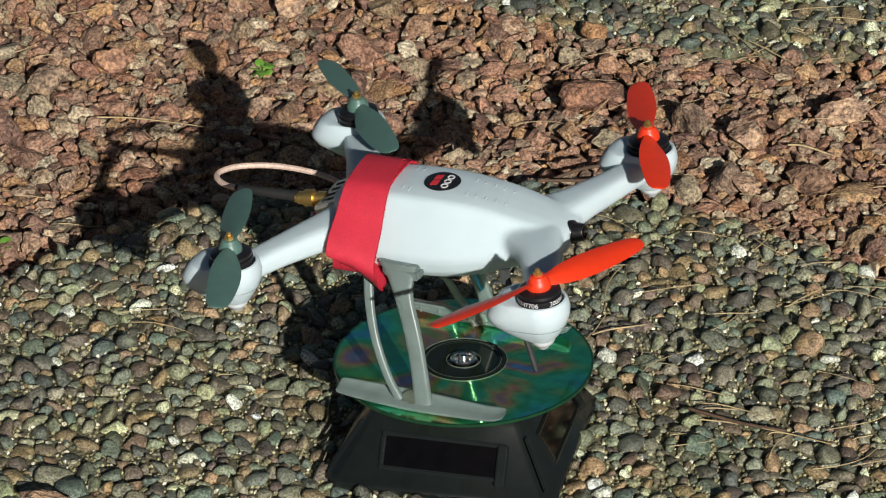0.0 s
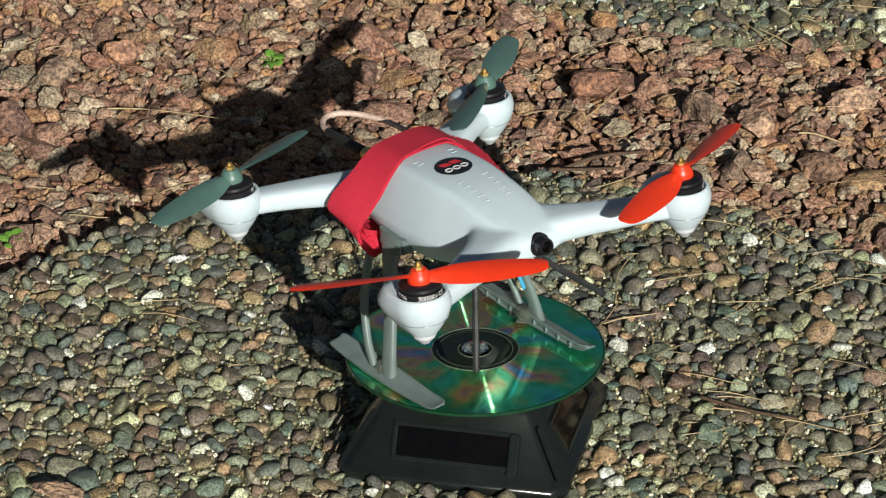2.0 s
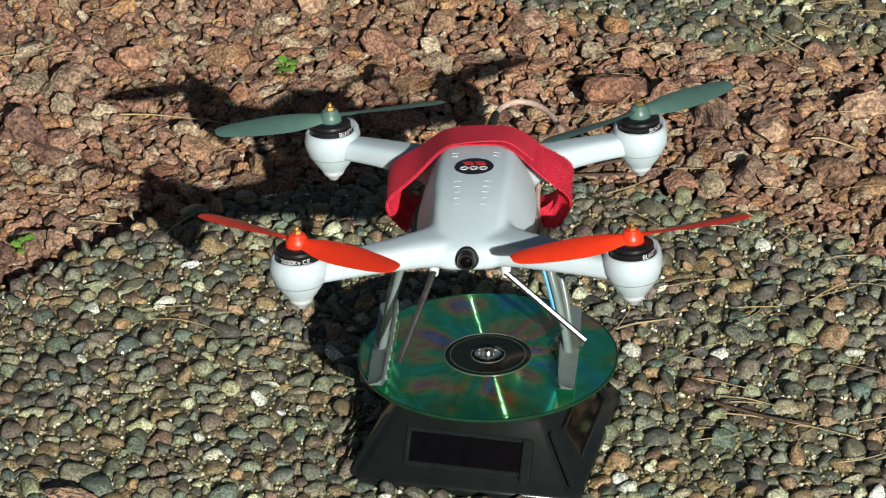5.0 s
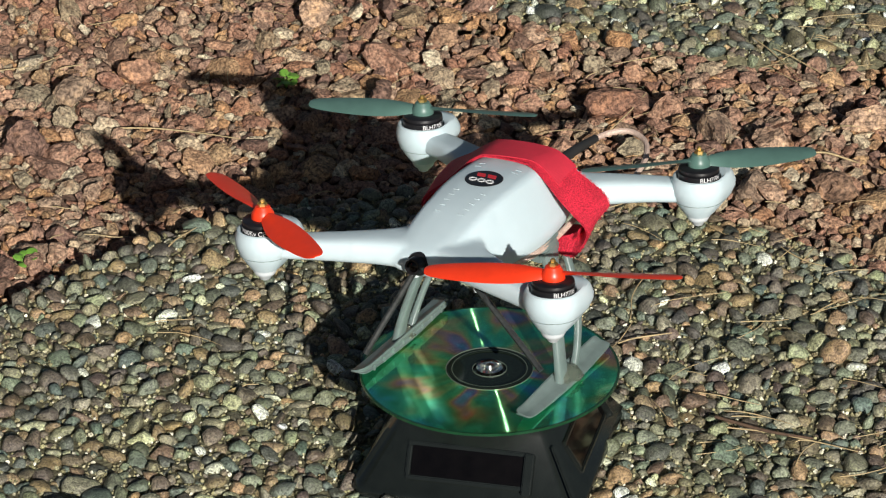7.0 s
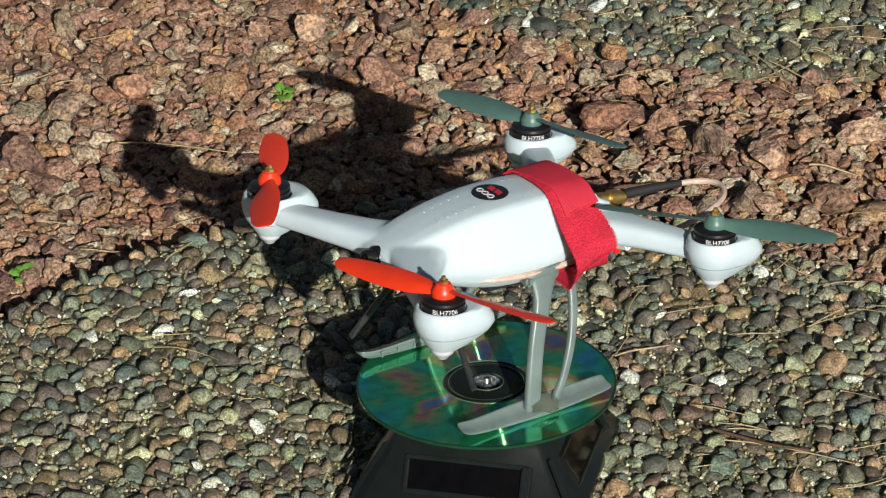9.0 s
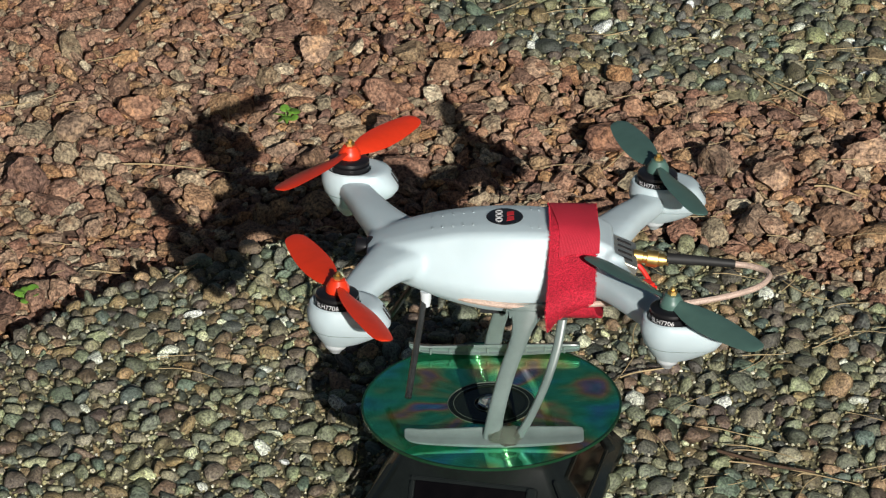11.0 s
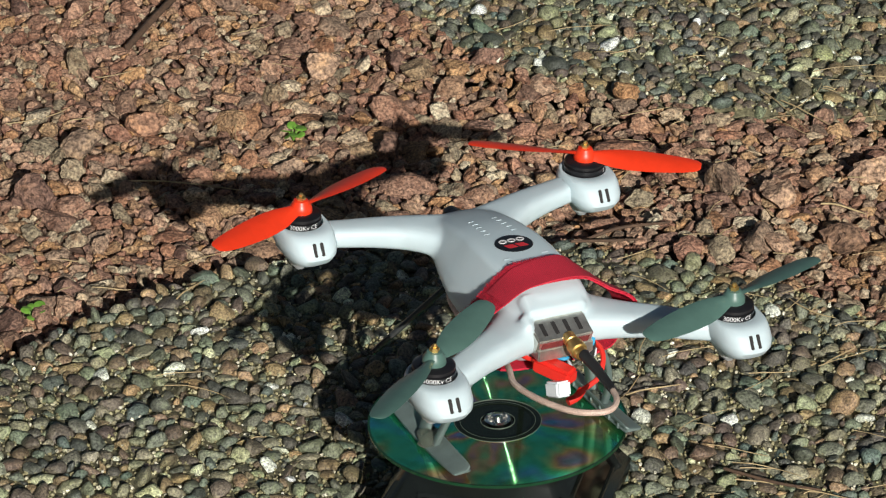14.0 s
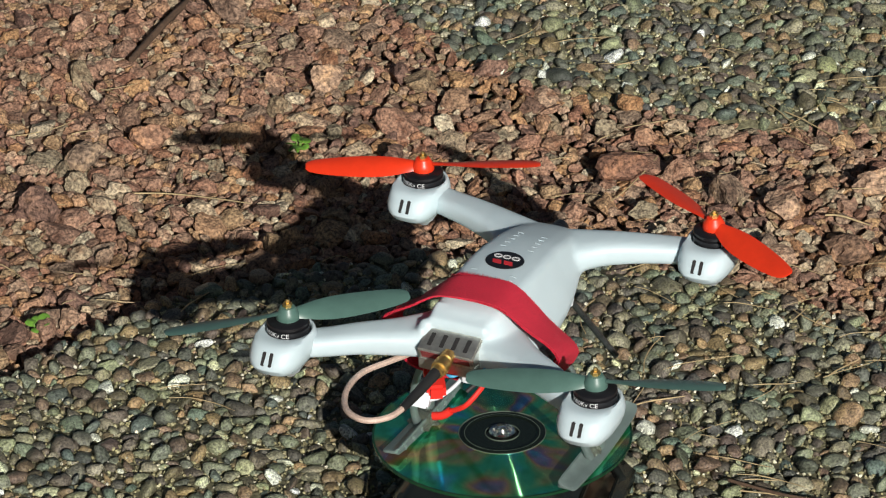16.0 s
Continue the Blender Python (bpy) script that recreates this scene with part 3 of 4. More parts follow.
def slices(bm, which):
    """Cut a smooth skin into several meshes whose shading runs on across the cuts."""
    bm.normal_update()
    out = {}
    for f in bm.faces:
        out.setdefault(which(f.calc_center_median()), []).append([v.index for v in f.verts])
    bm.verts.ensure_lookup_table()
    meshes = {}
    for key, faces in out.items():
        used = sorted({i for f in faces for i in f})
        at = {i: k for k, i in enumerate(used)}
        me = mesh_of(key[0], [bm.verts[i].co for i in used], [[at[i] for i in f] for f in faces], M_WHITE)
        me.normals_split_custom_set_from_vertices([bm.verts[i].normal[:] for i in used])
        meshes[key] = me
    return meshes


def arm_bm(rows, side):
    loops = []
    path = smooth_path(rows, 5)
    for i, (x, y, z, w, h) in enumerate(path):
        d = path[min(i + 1, len(path) - 1)] - path[max(i - 1, 0)]
        d = Vector((d[0], d[1], 0)).normalized()
        n = Vector((d.y, -d.x, 0))
        loop = []
        for k in range(20):
            a = 2 * math.pi * k / 20
            c, s = math.cos(a), math.sin(a)
            p = Vector((x, y, z)) + n * (w * math.copysign(abs(c) ** 0.62, c)) + Vector((0, 0, h * math.copysign(abs(s) ** 0.62, s)))
            loop.append(mm(p.x, p.y * side, p.z))
        loops.append(loop)
    return rings(bmesh.new(), loops)


def pod_bm(cx, cy):
    """Motor pod: round in front, drawn out to a flat vented back, pointed below."""
    # height in front, half width, reach of the back, height at the back
    prof = [(79.0, 10.2, 10.2, 79), (82.0, 10.4, 10.4, 82.0), (82.4, 11.0, 14.0, 82.7), (82.0, 11.8, 18.3, 82.0), (80.2, 12.5, 20.4, 80.0), (77.5, 12.95, 23.2, 75.8), (74.5, 12.6, 23.7, 73.2), (70.6, 11.2, 21.6, 70.0),
            (67, 8.9, 17.0, 67), (64.5, 7.2, 12.0, 64.5), (62.6, 5.6, 6.5, 62.6)]
    loops = []
    for z, r, back, zr in prof:
        loop = []
        for k in range(44):
            a = 2 * math.pi * k / 44
            c, sn = math.cos(a), math.sin(a)
            if c >= 0 or back == r:
                x, y, h = r * c, r * sn, z
            else:
                t = (-c) ** 0.6
                x, y, h = -back * t, 0.93 * r * math.copysign(abs(sn) ** 0.72, sn) + 0.07 * r * sn, z + (zr - z) * t
            loop.append(mm(cx + x, cy + y, h))
        loops.append(loop)
    return rings(bmesh.new(), loops)


def pod_loop(cx, cy, z, r, back):
    out = []
    for k in range(45):
        a = 2 * math.pi * k / 44
        c, sn = math.cos(a), math.sin(a)
        x, y = (r * c, r * sn) if c >= 0 else (-back * (-c) ** 0.6, 0.93 * r * math.copysign(abs(sn) ** 0.72, sn) + 0.07 * r * sn)
        out.append(mm(cx + x, cy + y, z))
    return out


def blade_bm(sense):
    """One twisted blade along +x; sense 1 turns left about."""
    rows = [(4.0, 6.0, 27, 1.9), (8, 8.0, 25, 1.6), (14, 11.2, 21, 1.3), (22, 13.6, 17, 1.2), (32, 14.0, 14, 1.0), (42, 12.6, 12, 0.9), (49, 10.8, 10, 0.8), (53.5, 8.2, 9, 0.7), (55.3, 4.6, 8, 0.5)]
    loops = []
    for x, chord, tw, th in smooth_path(rows, 3):
        a = radians(tw)
        loop = []
        for u, v in ((-0.5, 0), (-0.3, 0.45), (0.0, 0.75), (0.3, 0.7), (0.5, 0.1), (0.3, -0.25), (0.0, -0.3), (-0.3, -0.25)):
            p, q = chord * (u - 0.06), th * v + 0.06 * chord * (0.25 - u * u)
            y, z = p * math.cos(a) - q * math.sin(a), p * math.sin(a) + q * math.cos(a)
            loop.append(mm(x, sense * y, z))
        loops.append(loop)
    return rings(bmesh.new(), loops)


def bar_bm(rows):
    """A flat bar: x, y, z, half breadth along x, half thickness."""
    loops = []
    for x, y, z, w, h in smooth_path(rows, 5):
        loops.append([mm(x + w * math.copysign(abs(math.cos(a)) ** 0.6, math.cos(a)), y + h * math.copysign(abs(math.sin(a)) ** 0.6, math.sin(a)), z) for a in (2 * math.pi * k / 16 for k in range(16))])
    return rings(bmesh.new(), loops)


def text_on_motor(words, radius, height, z, start, cx, cy):
    """Letters bent round an upright cylinder."""
    cu = bpy.data.curves.new("words", "FONT")
    cu.body, cu.size, cu.extrude = words, height * 1.38, 0.0
    ob = bpy.data.objects.new("words", cu)
    me = ob.to_mesh()
    bm = bmesh.new()
    bm.from_mesh(me)
    ob.to_mesh_clear()
    bmesh.ops.subdivide_edges(bm, edges=bm.edges[:], cuts=1)
    for v in bm.verts:
        a = start + v.co.x / radius
        v.co = Vector((cx + radius * math.cos(a), cy + radius * math.sin(a), z + v.co.y))
    bpy.data.objects.remove(ob)
    return bm


def loop_fuzz(loops, count, seed):
    """Short fibres standing off the band's outer face and both its edges."""
    rng = random.Random(seed)
    bm = bmesh.new()
    for _ in range(count):
        i = rng.randrange(2, len(loops) - 3)
        f = rng.random()
        row = [Vector(p).lerp(Vector(q), f) for p, q in zip(loops[i], loops[i + 1])]
        u = rng.choice((0.0, 1.0, rng.random()))
        p = row[3].lerp(row[4], 2 * u) if u < 0.5 else row[4].lerp(row[5], 2 * u - 1)
        out = (row[4] - row[1]).normalized() * rng.uniform(0.2, 0.7) + Vector((1 if u == 0 else -1 if u == 1 else rng.uniform(-0.6, 0.6), rng.uniform(-0.6, 0.6), rng.uniform(-0.6, 0.6)))
        tip = p + out.normalized() * rng.uniform(0.0004, 0.0012)
        side = out.cross(Vector((rng.random(), rng.random(), rng.random()))).normalized() * 0.00009
        a, b, c, d = (bm.verts.new(q) for q in (p - side, p + side, tip + side * 0.4, tip - side * 0.4))
        bm.faces.new((a, b, c, d))
    return bm


def build_drone():
    drone = thing("quadcopter", pose(0, 0, 0), "milky white quadcopter with red and grey-green propellers and a red strap", "drone")
    # a rear hatch and its flange are moulded into the canopy
    lean = pose(0, 0, 0, 0, -24, 0)
    hatch = [block(mm(13, 30, 14), at=mm(-42.0, 2, 82.6), bevel=0.0016, turn=lean), block(mm(9, 5, 15), at=mm(-48.5, 17.5, 78.0), bevel=0.0012, turn=lean)]
    shell = fused([rings(bmesh.new(), body_loops())] + [arm_bm(rows, side) for rows in (ARM_F, ARM_R) for side in (1, -1)] + hatch, 0.0009)
    from mathutils.bvhtree import BVHTree
    tree = BVHTree.FromBMesh(shell)

    def top(x, y):
        hit = tree.ray_cast(Vector(mm(x, y, 140)), Vector((0, 0, -1)))
        return hit[0], hit[1]

    tilted(shell)
    for key, me in slices(shell, lambda c: ("arm", c.x > 0, c.y > 0) if abs(c.y) > 0.031 else ("body_shell",)).items():
        ob = new(key[0], me)
        ob.parent = drone
        if key[0] == "body_shell":
            tagged(ob, "milky white plastic canopy")
    shell.free()
    # badge: black oval with plain white and red marks
    p = top(0, 0)[0]

    def on_top(bm, x, y, lift=0.0):
        q = top(x, y)[0] or p
        for v in bm.verts:
            hx = x + 1000 * v.co.x
            hy = y + 1000 * v.co.y
            t = tree.ray_cast(Vector(mm(hx, hy, 140)), Vector((0, 0, -1)))[0]
            v.co = Vector(mm(hx, hy, 0)) + Vector((0, 0, (t.z if t else q.z) + v.co.z + lift))
        return bm

    oval = bmesh.new()
    loops = [[mm(k * 8.3 * math.cos(a), k * 8.9 * math.sin(a), 0.25 if k < 0.99 else 0.0) for a in (2 * math.pi * i / 40 for i in range(40))] for k in (0.05, 0.35, 0.7, 0.97, 1.0)]
    rings(oval, loops)
    badge = part("badge", tilted(on_top(oval, 0, 0, 0.0001)), M_BLACK, drone, "black oval badge with plain red and white marks")
    for i in range(3):
        b = ring_plate(0.0012, 0.0019, 0, 0.0002, 16)
        bmesh.ops.scale(b, vec=(0.9, 1.05, 1), verts=b.verts)
        part("white_mark", tilted(on_top(b, 2.6, (i - 1) * 4.3, 0.00036)), M_INK_W, badge)
    for i in range(2):
        b = block(mm(3.2, 4.2, 0.2), bevel=0)
        for v in b.verts:
            v.co.y += 0.4 * v.co.x
        bmesh.ops.subdivide_edges(b, edges=b.edges[:], cuts=2)
        part("red_mark", tilted(on_top(b, -2.6, (i - 0.5) * 5.4, 0.00036)), M_INK_R, badge)
    # two rows of little vents before the badge and two behind it
    for side in (-1, 1):
        for i in range(5):
            b = block(mm(1.0, 3.0, 0.5), bevel=0.0002)
            part("vent", tilted(on_top(b, 14 + 4.6 * i, side * (6.8 - 0.25 * i), 0.0)), M_WHITE, drone)
        for i in range(2):
            b = block(mm(1.0, 3.4, 0.5), bevel=0.0002)
            part("vent", tilted(on_top(b, -12 - 3.6 * i, side * 9.5, 0.0)), M_WHITE, drone)
    # nose camera
    cam_tilt = Matrix.Translation(mm(55.5, 0, 74.2)) @ pose(0, 0, 0, 0, 84, 0) @ Matrix.Diagonal((0.86, 0.86, 1.0, 1.0))
    nose = part("nose_camera", tilted(lathe([(0, 0.0062), (0.006, 0.0062), (0.0065, 0.0058), (0.0066, 0.0048), (0.0105, 0.0046), (0.0112, 0.0042), (0.0112, 0.0032), (0.0098, 0.0028)], 28), cam_tilt), M_BLACK, drone, "small black camera in the nose")
    part("lens", tilted(lathe([(0.0090, 0.0030), (0.0104, 0.0028), (0.0109, 0.0018), (0.0111, 0.0006)], 20), cam_tilt), M_CELL, nose, "glossy dark lens")

    # motors, pods, propellers
    for cx, cy, turn, sense, hue in MOTORS:
        pod = part("motor_pod", tilted(pod_bm(cx, cy)), M_WHITE, drone)
        part("foot", tilted(lathe([(z / 1000, r / 1000) for z, r in ((64.0, 6.4), (61.5, 5.2), (60.3, 4.6), (59.9, 3.7), (57.8, 2.3), (57.0, 0.9))], 20, mm(cx, cy, 0))), M_WHITE2, pod, "white rubber foot")
        for s in (-1, 1):
            slot = block(mm(0.7, 1.7, 6.4), at=mm(cx - 21.7, cy + 1.75 * s, 77.9), bevel=0.0003, turn=pose(0, 0, 0, 0, 33.5, 0))
            part("vent_slot", tilted(slot), M_DARK, pod, "dark vertical slot")
        loop = [v for v in pod_loop(cx, cy, 70.4, 11.2, 21.65)]
        part("seam", tilted(tube(loop, 0.00016, 5, 1)), M_GEAR, pod)
        twist = -2.95 if cx > 0 and cy < 0 else 0.0
        motor = part("motor", tilted(lathe([(z / 1000, r / 1000) for z, r in ((78, 9.2), (82.2, 9.6), (84.2, 9.6), (84.6, 8.6), (85.0, 8.6), (85.4, 9.5), (86.4, 9.3), (87.2, 8.0), (87.4, 3.0))], 36, mm(cx, cy, 0))), M_BLACK, drone, "black brushless motor with white print")
        for words, start in (("BLH7706", 0.5 + twist), ("3000Kv CE", 2.2 + twist)):
            part("print", tilted(text_on_motor(words, 0.00972, 0.0022, 0.0821, start, cx / 1000, cy / 1000)), M_INK_W, motor, "white lettering", smooth=False)
        m = Matrix.Translation(mm(cx, cy, 89.2)) @ pose(0, 0, 0, 0, 0, turn)
        colour = M_RED if hue == "red" else M_GREEN
        hub = part("propeller", tilted(lathe([(z / 1000, r / 1000) for z, r in ((-2.6, 5.0), (-1.8, 5.4), (0.6, 5.1), (2.2, 4.1), (3.6, 3.3), (3.9, 2.0))], 24), m), colour, drone, ("orange-red" if hue == "red" else "grey-green") + " two-bladed propeller")
        for k in (0, 180):
            part("blade", tilted(blade_bm(sense), m @ pose(0, 0, 0, 0, 0, k)), colour, hub)
        part("nut", tilted(lathe([(z / 1000, r / 1000) for z, r in ((3.4, 2.2), (5.2, 2.2), (5.5, 1.8), (5.7, 1.1), (6.8, 1.1), (7.2, 0.6))], 6), m), M_BRASS, hub, "brass propeller nut", smooth=False)

    # red strap round the rear of the body
    bm = bmesh.new()
    prof = [(-6, 54.6), (14, 54.6), (24, 55.6), (31, 58.5), (36, 63.5), (40.3, 69.5), (41.6, 74.6), (37.5, 79.6), (28, 85), (21, 90), (15, 93.4), (8, 94.6), (0, 94.9)]
    full = prof + [(-y, z) for y, z in prof[-2:0:-1]] + [(6, 53.6)]
    out = []
    for y, z in smooth_path(full, 4):
        k = min(1.0, max(0.0, (95 - z) / 30))
        tuck = min(1.0, max(0.0, (73 - z) / 16))
        out.append((y, z, -41.0 + 0.8 * k + 13.5 * tuck, -20.5 + (1.0 if y > 0 else 3.0) * k - 2.6 * tuck))
    loops = []
    for i, (y, z, x0, x1) in enumerate(out):
        a, b = out[max(i - 1, 0)], out[min(i + 1, len(out) - 1)]
        t = Vector((b[0] - a[0], b[1] - a[1])).normalized()
        o = Vector((t.y, -t.x)) * 0.9
        drop = 7.5 * min(1.0, max(0.0, (abs(y) - 12) / 24)) * min(1.0, max(0.0, (z - 53) / 7))
        lift = (4.0 if y > 0 else 5.0) * min(1.0, max(0.0, (74 - z) / 18))
        loops.append([mm(x0, y, z + lift), mm((x0 + x1) / 2, y, z + 0.5 * lift - 0.3 * drop), mm(x1, y, z - drop), mm(x1, y + o.x, z + o.y - drop), mm((x0 + x1) / 2, y + o.x, z + o.y + 0.5 * lift - 0.3 * drop), mm(x0, y + o.x, z + o.y + lift)])
    rings(bm, loops)
    fuzz = loop_fuzz(loops, 5200, 7)
    strap = part("strap", tilted(bm), M_STRAP, drone, "red hook-and-loop strap")
    part("fuzz", tilted(fuzz), M_STRAP, strap, "short red loop fibres", smooth=False)
    # its lower run passes under the belly further back
    belly = bmesh.new()
    rings(belly, [[mm(-46 + b, y, z), mm(-28 + b, y, z - 0.6), mm(-28 + b, y, z + 0.4), mm(-46 + b, y, z + 1.0)] for y, z, b in smooth_path([(-36, 66, 5), (-33, 61, 3), (-24, 57.2, 0), (0, 55.6, 0), (24, 57.2, 0), (33, 61, 3), (36, 66, 5)], 4)])
    part("lower_band", tilted(belly), M_STRAP, strap)
    # the free end lies on the band, over the top and down one flank
    top_at = min(range(len(out)), key=lambda i: abs(out[i][0]) if out[i][1] > 90 else 99)
    first = max(i for i in range(top_at) if out[i][0] > 23 and out[i][1] > 80)
    last = max(i for i in range(top_at, len(out)) if out[i][0] < 0 and out[i][1] > 57)
    tab, skin = bmesh.new(), []
    for i in range(first, last):
        row = [Vector(p) for p in loops[i]]
        o = (row[4] - row[1]).normalized()
        over = min(1.0, max(0.0, (out[i][0] + 8) / 24))
        a, b, c = row[3] + (row[5] - row[3]) * 0.20 * over, row[4], row[5] + Vector(mm(-1.6 * over, 0, 0))
        skin.append([p + o * 0.0001 for p in (c, b, a)] + [p + o * 0.0006 for p in (a, b, c)])
    rings(tab, skin)
    part("strap_end", tilted(tab), M_TAB, strap, "loose end of the strap lying on itself")

    # battery under the belly
    part("battery", tilted(block(mm(46, 27, 12), at=mm(-12, 0, 56), bevel=0.002)), M_BATT, drone, "dark wrapped battery")

    # transmitter with antenna plug at the back
    box_at = Matrix.Translation(mm(-52, 3, 77.4)) @ pose(0, 0, 0, 0, -22, 0)
    vtx = part("video_transmitter", tilted(block(mm(16, 27, 8), bevel=0.0007), box_at), M_STEEL, drone, "tinned metal transmitter box with slots")
    for i in range(4):
        part("slot", tilted(block(mm(7.0, 2.0, 0.6), bevel=0.0002), box_at @ Matrix.Translation(mm(-1.5, -8.5 + 5.7 * i, 4.0))), M_DARK, vtx, "dark slot")
    part("lower_box", tilted(block(mm(9, 27, 6), at=mm(-55.5, 2.5, 70.5), bevel=0.0006)), M_STEEL, vtx)
    part("back_strip", tilted(block(mm(0.4, 23, 4.4), bevel=0.0001), box_at @ Matrix.Translation(mm(-8.1, 0, 0.6))), M_MAROON, vtx, "thin maroon strip on the back of the box")
    plug = Matrix.Translation(mm(-61, 1.4, 77)) @ pose(0, 0, 0, 0, -96, 0)
    sma = part("antenna_plug", tilted(lathe([(z / 1000, r / 1000) for z, r in ((-2, 3.2), (2, 3.2), (2.4, 2.6), (4, 2.6), (4.2, 3.9), (9, 3.9), (9.4, 3.0), (12, 3.0), (12.2, 2.2), (14, 2.2))], 12), plug), M_BRASS, drone, "gold-plated antenna plug")
    part("sleeve", tube([mm(-73, 1.8, 72), mm(-88, 2.4, 71), mm(-104, 3.6, 69.8)], [0.0026, 0.0023, 0.0019], 12), M_RUBBER, sma, "black shrink sleeve")
    part("coax_cable", tube([mm(-103, 3.5, 69.8), mm(-111, 5.5, 69.5), mm(-117.5, 11, 69.6), mm(-118, 18, 69.6), mm(-111, 27, 69.2), mm(-95, 34, 68.4), mm(-75, 36, 66.5), mm(-57, 30.5, 64.5), mm(-42, 27, 62.5), mm(-18, 27.4, 61.6), mm(0, 27.2, 62.2), mm(14, 25.4, 63.6), mm(24, 21.2, 64.4)], 0.0014, 8), M_COAX, drone, "copper-coloured braided coaxial cable")
    # power leads
    plug2 = part("power_plug", block(mm(20, 8.5, 7.5), at=mm(-58.5, 9, 59.5), bevel=0.0016, turn=pose(0, 0, 0, 0, -8, 30)), M_REDWIRE, drone, "red power connector")
    part("socket", block(mm(9, 8, 7), at=mm(-67, 11.5, 54.5), bevel=0.0009, turn=pose(0, 0, 0, 10, 20, 15)), M_WHITE2, plug2, "white balance plug")
    part("tail", tube([mm(-65, -1.5, 50), mm(-66, 2, 47.5), mm(-66.5, 6.5, 46.5)], 0.0019, 10), M_REDWIRE, plug2)
    for pts, r, mt in (([(-42, 18, 62), (-46, 17, 61.5), (-50, 14, 61)], 1.1, M_REDWIRE), ([(-46, -12, 65), (-54, -14.5, 64), (-60.5, -14, 61), (-65.5, -9.5, 55), (-65.5, -4.5, 51.5), (-65, -1.5, 50)], 1.2, M_REDWIRE),
                       ([(-46, -10, 67), (-52, -13, 66), (-56, -11, 62), (-60, -7, 58)], 1.1, M_RUBBER), ([(-46, -11, 68), (-51, -13.5, 68), (-54, -11, 64), (-50, -6, 61)], 1.1, M_BLUEWIRE),
                       ([(-66, 8, 54), (-63, 4, 55), (-56, 0, 58), (-46, -2, 61)], 0.9, M_WHITE2), ([(-44, 12, 64), (-50, 8, 63), (-56, 2, 62), (-46, -4, 63)], 0.9, M_BLUEWIRE)):
        part("wire", tube([mm(*p) for p in pts], r / 1000, 8), mt, drone)

    balance = part("balance_lead", tilted(block(mm(5, 11, 4.5), at=mm(-55, -9, 65.2), bevel=0.0006)), M_WHITE2, drone, "white ribbed balance connector")
    for i in range(5):
        part("lead_pin", tilted(block(mm(4.2, 0.9, 0.6), at=mm(-55, -13 + 2.0 * i, 67.5), bevel=0.0001)), M_BLUEWIRE, balance)

    # landing gear glued to the disc
    for side in (-1, 1):
        loops = []
        for x, w, low, high in smooth_path([(-34.5, 3.2, 3.0, 5.0), (-32.5, 4.4, 2.2, 6.2), (-20, 4.6, 1.0, 6.4), (0, 4.6, 0.0, 6.6), (20, 4.4, 0.6, 6.2), (36, 4.0, 1.6, 5.8), (42.5, 3.7, 2.6, 6.4), (45.5, 3.0, 4.0, 6.8), (46.3, 2.0, 5.0, 6.6)], 3):
            y = side * 43.0
            loops.append([mm(x, y + side * w * a, low + (high - low) * u) for a, u in ((-0.9, 0.1), (0.85, 0.0), (0.97, 0.08), (1.0, 0.3), (0.85, 0.36), (0.3, 0.50), (-0.45, 0.68), (-0.72, 0.98), (-0.9, 1.0), (-0.97, 0.85), (-0.92, 0.72), (-0.80, 0.60), (-0.80, 0.38), (-1.0, 0.30))])
        skid = part("skid", rings(bmesh.new(), loops), M_GEAR, drone, "grey plastic landing skid")
        for k in range(-3, 5):
            part("web", block(mm(0.9, 1.4, 3.2), at=mm(9.0 * k, side * 39.0, 3.4), bevel=0.0002), M_GEAR, skid)
        part("strut", bar_bm([(-11, side * 26, 63, 9.5, 2.4), (-9, side * 28.5, 57, 6.4, 2.3), (-6.5, side * 31.5, 49, 4.4, 2.1), (0, side * 36.5, 32, 3.9, 1.9), (5, side * 41, 14, 3.9, 1.9), (7, side * 43, 2, 4.4, 2.2)]), M_GEAR, drone)
        part("bracket", block(mm(18, 8, 6), at=mm(-9, side * 25.5, 59), bevel=0.0015), M_GEAR, drone)
        part("rear_strut", bar_bm([(-25.5, side * 27, 55, 2.2, 1.6), (-22.5, side * 33, 42, 2.1, 1.5), (-17.5, side * 38.5, 28, 2.0, 1.5), (-10.5, side * 42, 13, 2.0, 1.5), (-4, side * 43, 2, 2.4, 1.7)]), M_GEAR, drone)
        part("rod_socket", lathe([(0.0565, 0.0018), (0.060, 0.0024), (0.064, 0.0026)], 14, mm(36, side * 16, 0)), M_WHITE2, drone)
        lumps = random.Random(31 + side)
        blob = rings(bmesh.new(), [[mm(1 + q * r * (1.6 if side > 0 else 0.8) * math.cos(a), side * 42 + q * r * math.sin(a) * (1.1 if side > 0 else 0.6), z + lumps.uniform(-0.7, 0.7)) for a, q in ((2 * math.pi * k / 16, lumps.uniform(0.72, 1.22)) for k in range(16))] for z, r in ((2.0, 6.0), (4.0, 5.6), (5.4, 4.6), (6.6, 3.4), (7.6, 2.0))])
        part("glue", blob, M_GLUE, skid, "lumpy blob of clear glue")
    part("front_rod", tube([mm(37, -16, 59), mm(47, -23.5, 41), mm(*ROD_R)], 0.0015, 8), M_CARBON, drone, "thin dark carbon rod under the nose")
    part("front_rod", tube([mm(37, 16, 59), mm(40.5, 34, 44), mm(*ROD_L)], 0.0015, 8), M_CARBON, drone, "thin dark carbon rod under the nose")
    part("wire", tube([mm(-6, 27, 52), mm(-1, 31.5, 39), mm(3, 35.5, 25), mm(4, 37, 20)], 0.0009, 6), M_BLUEWIRE, drone)
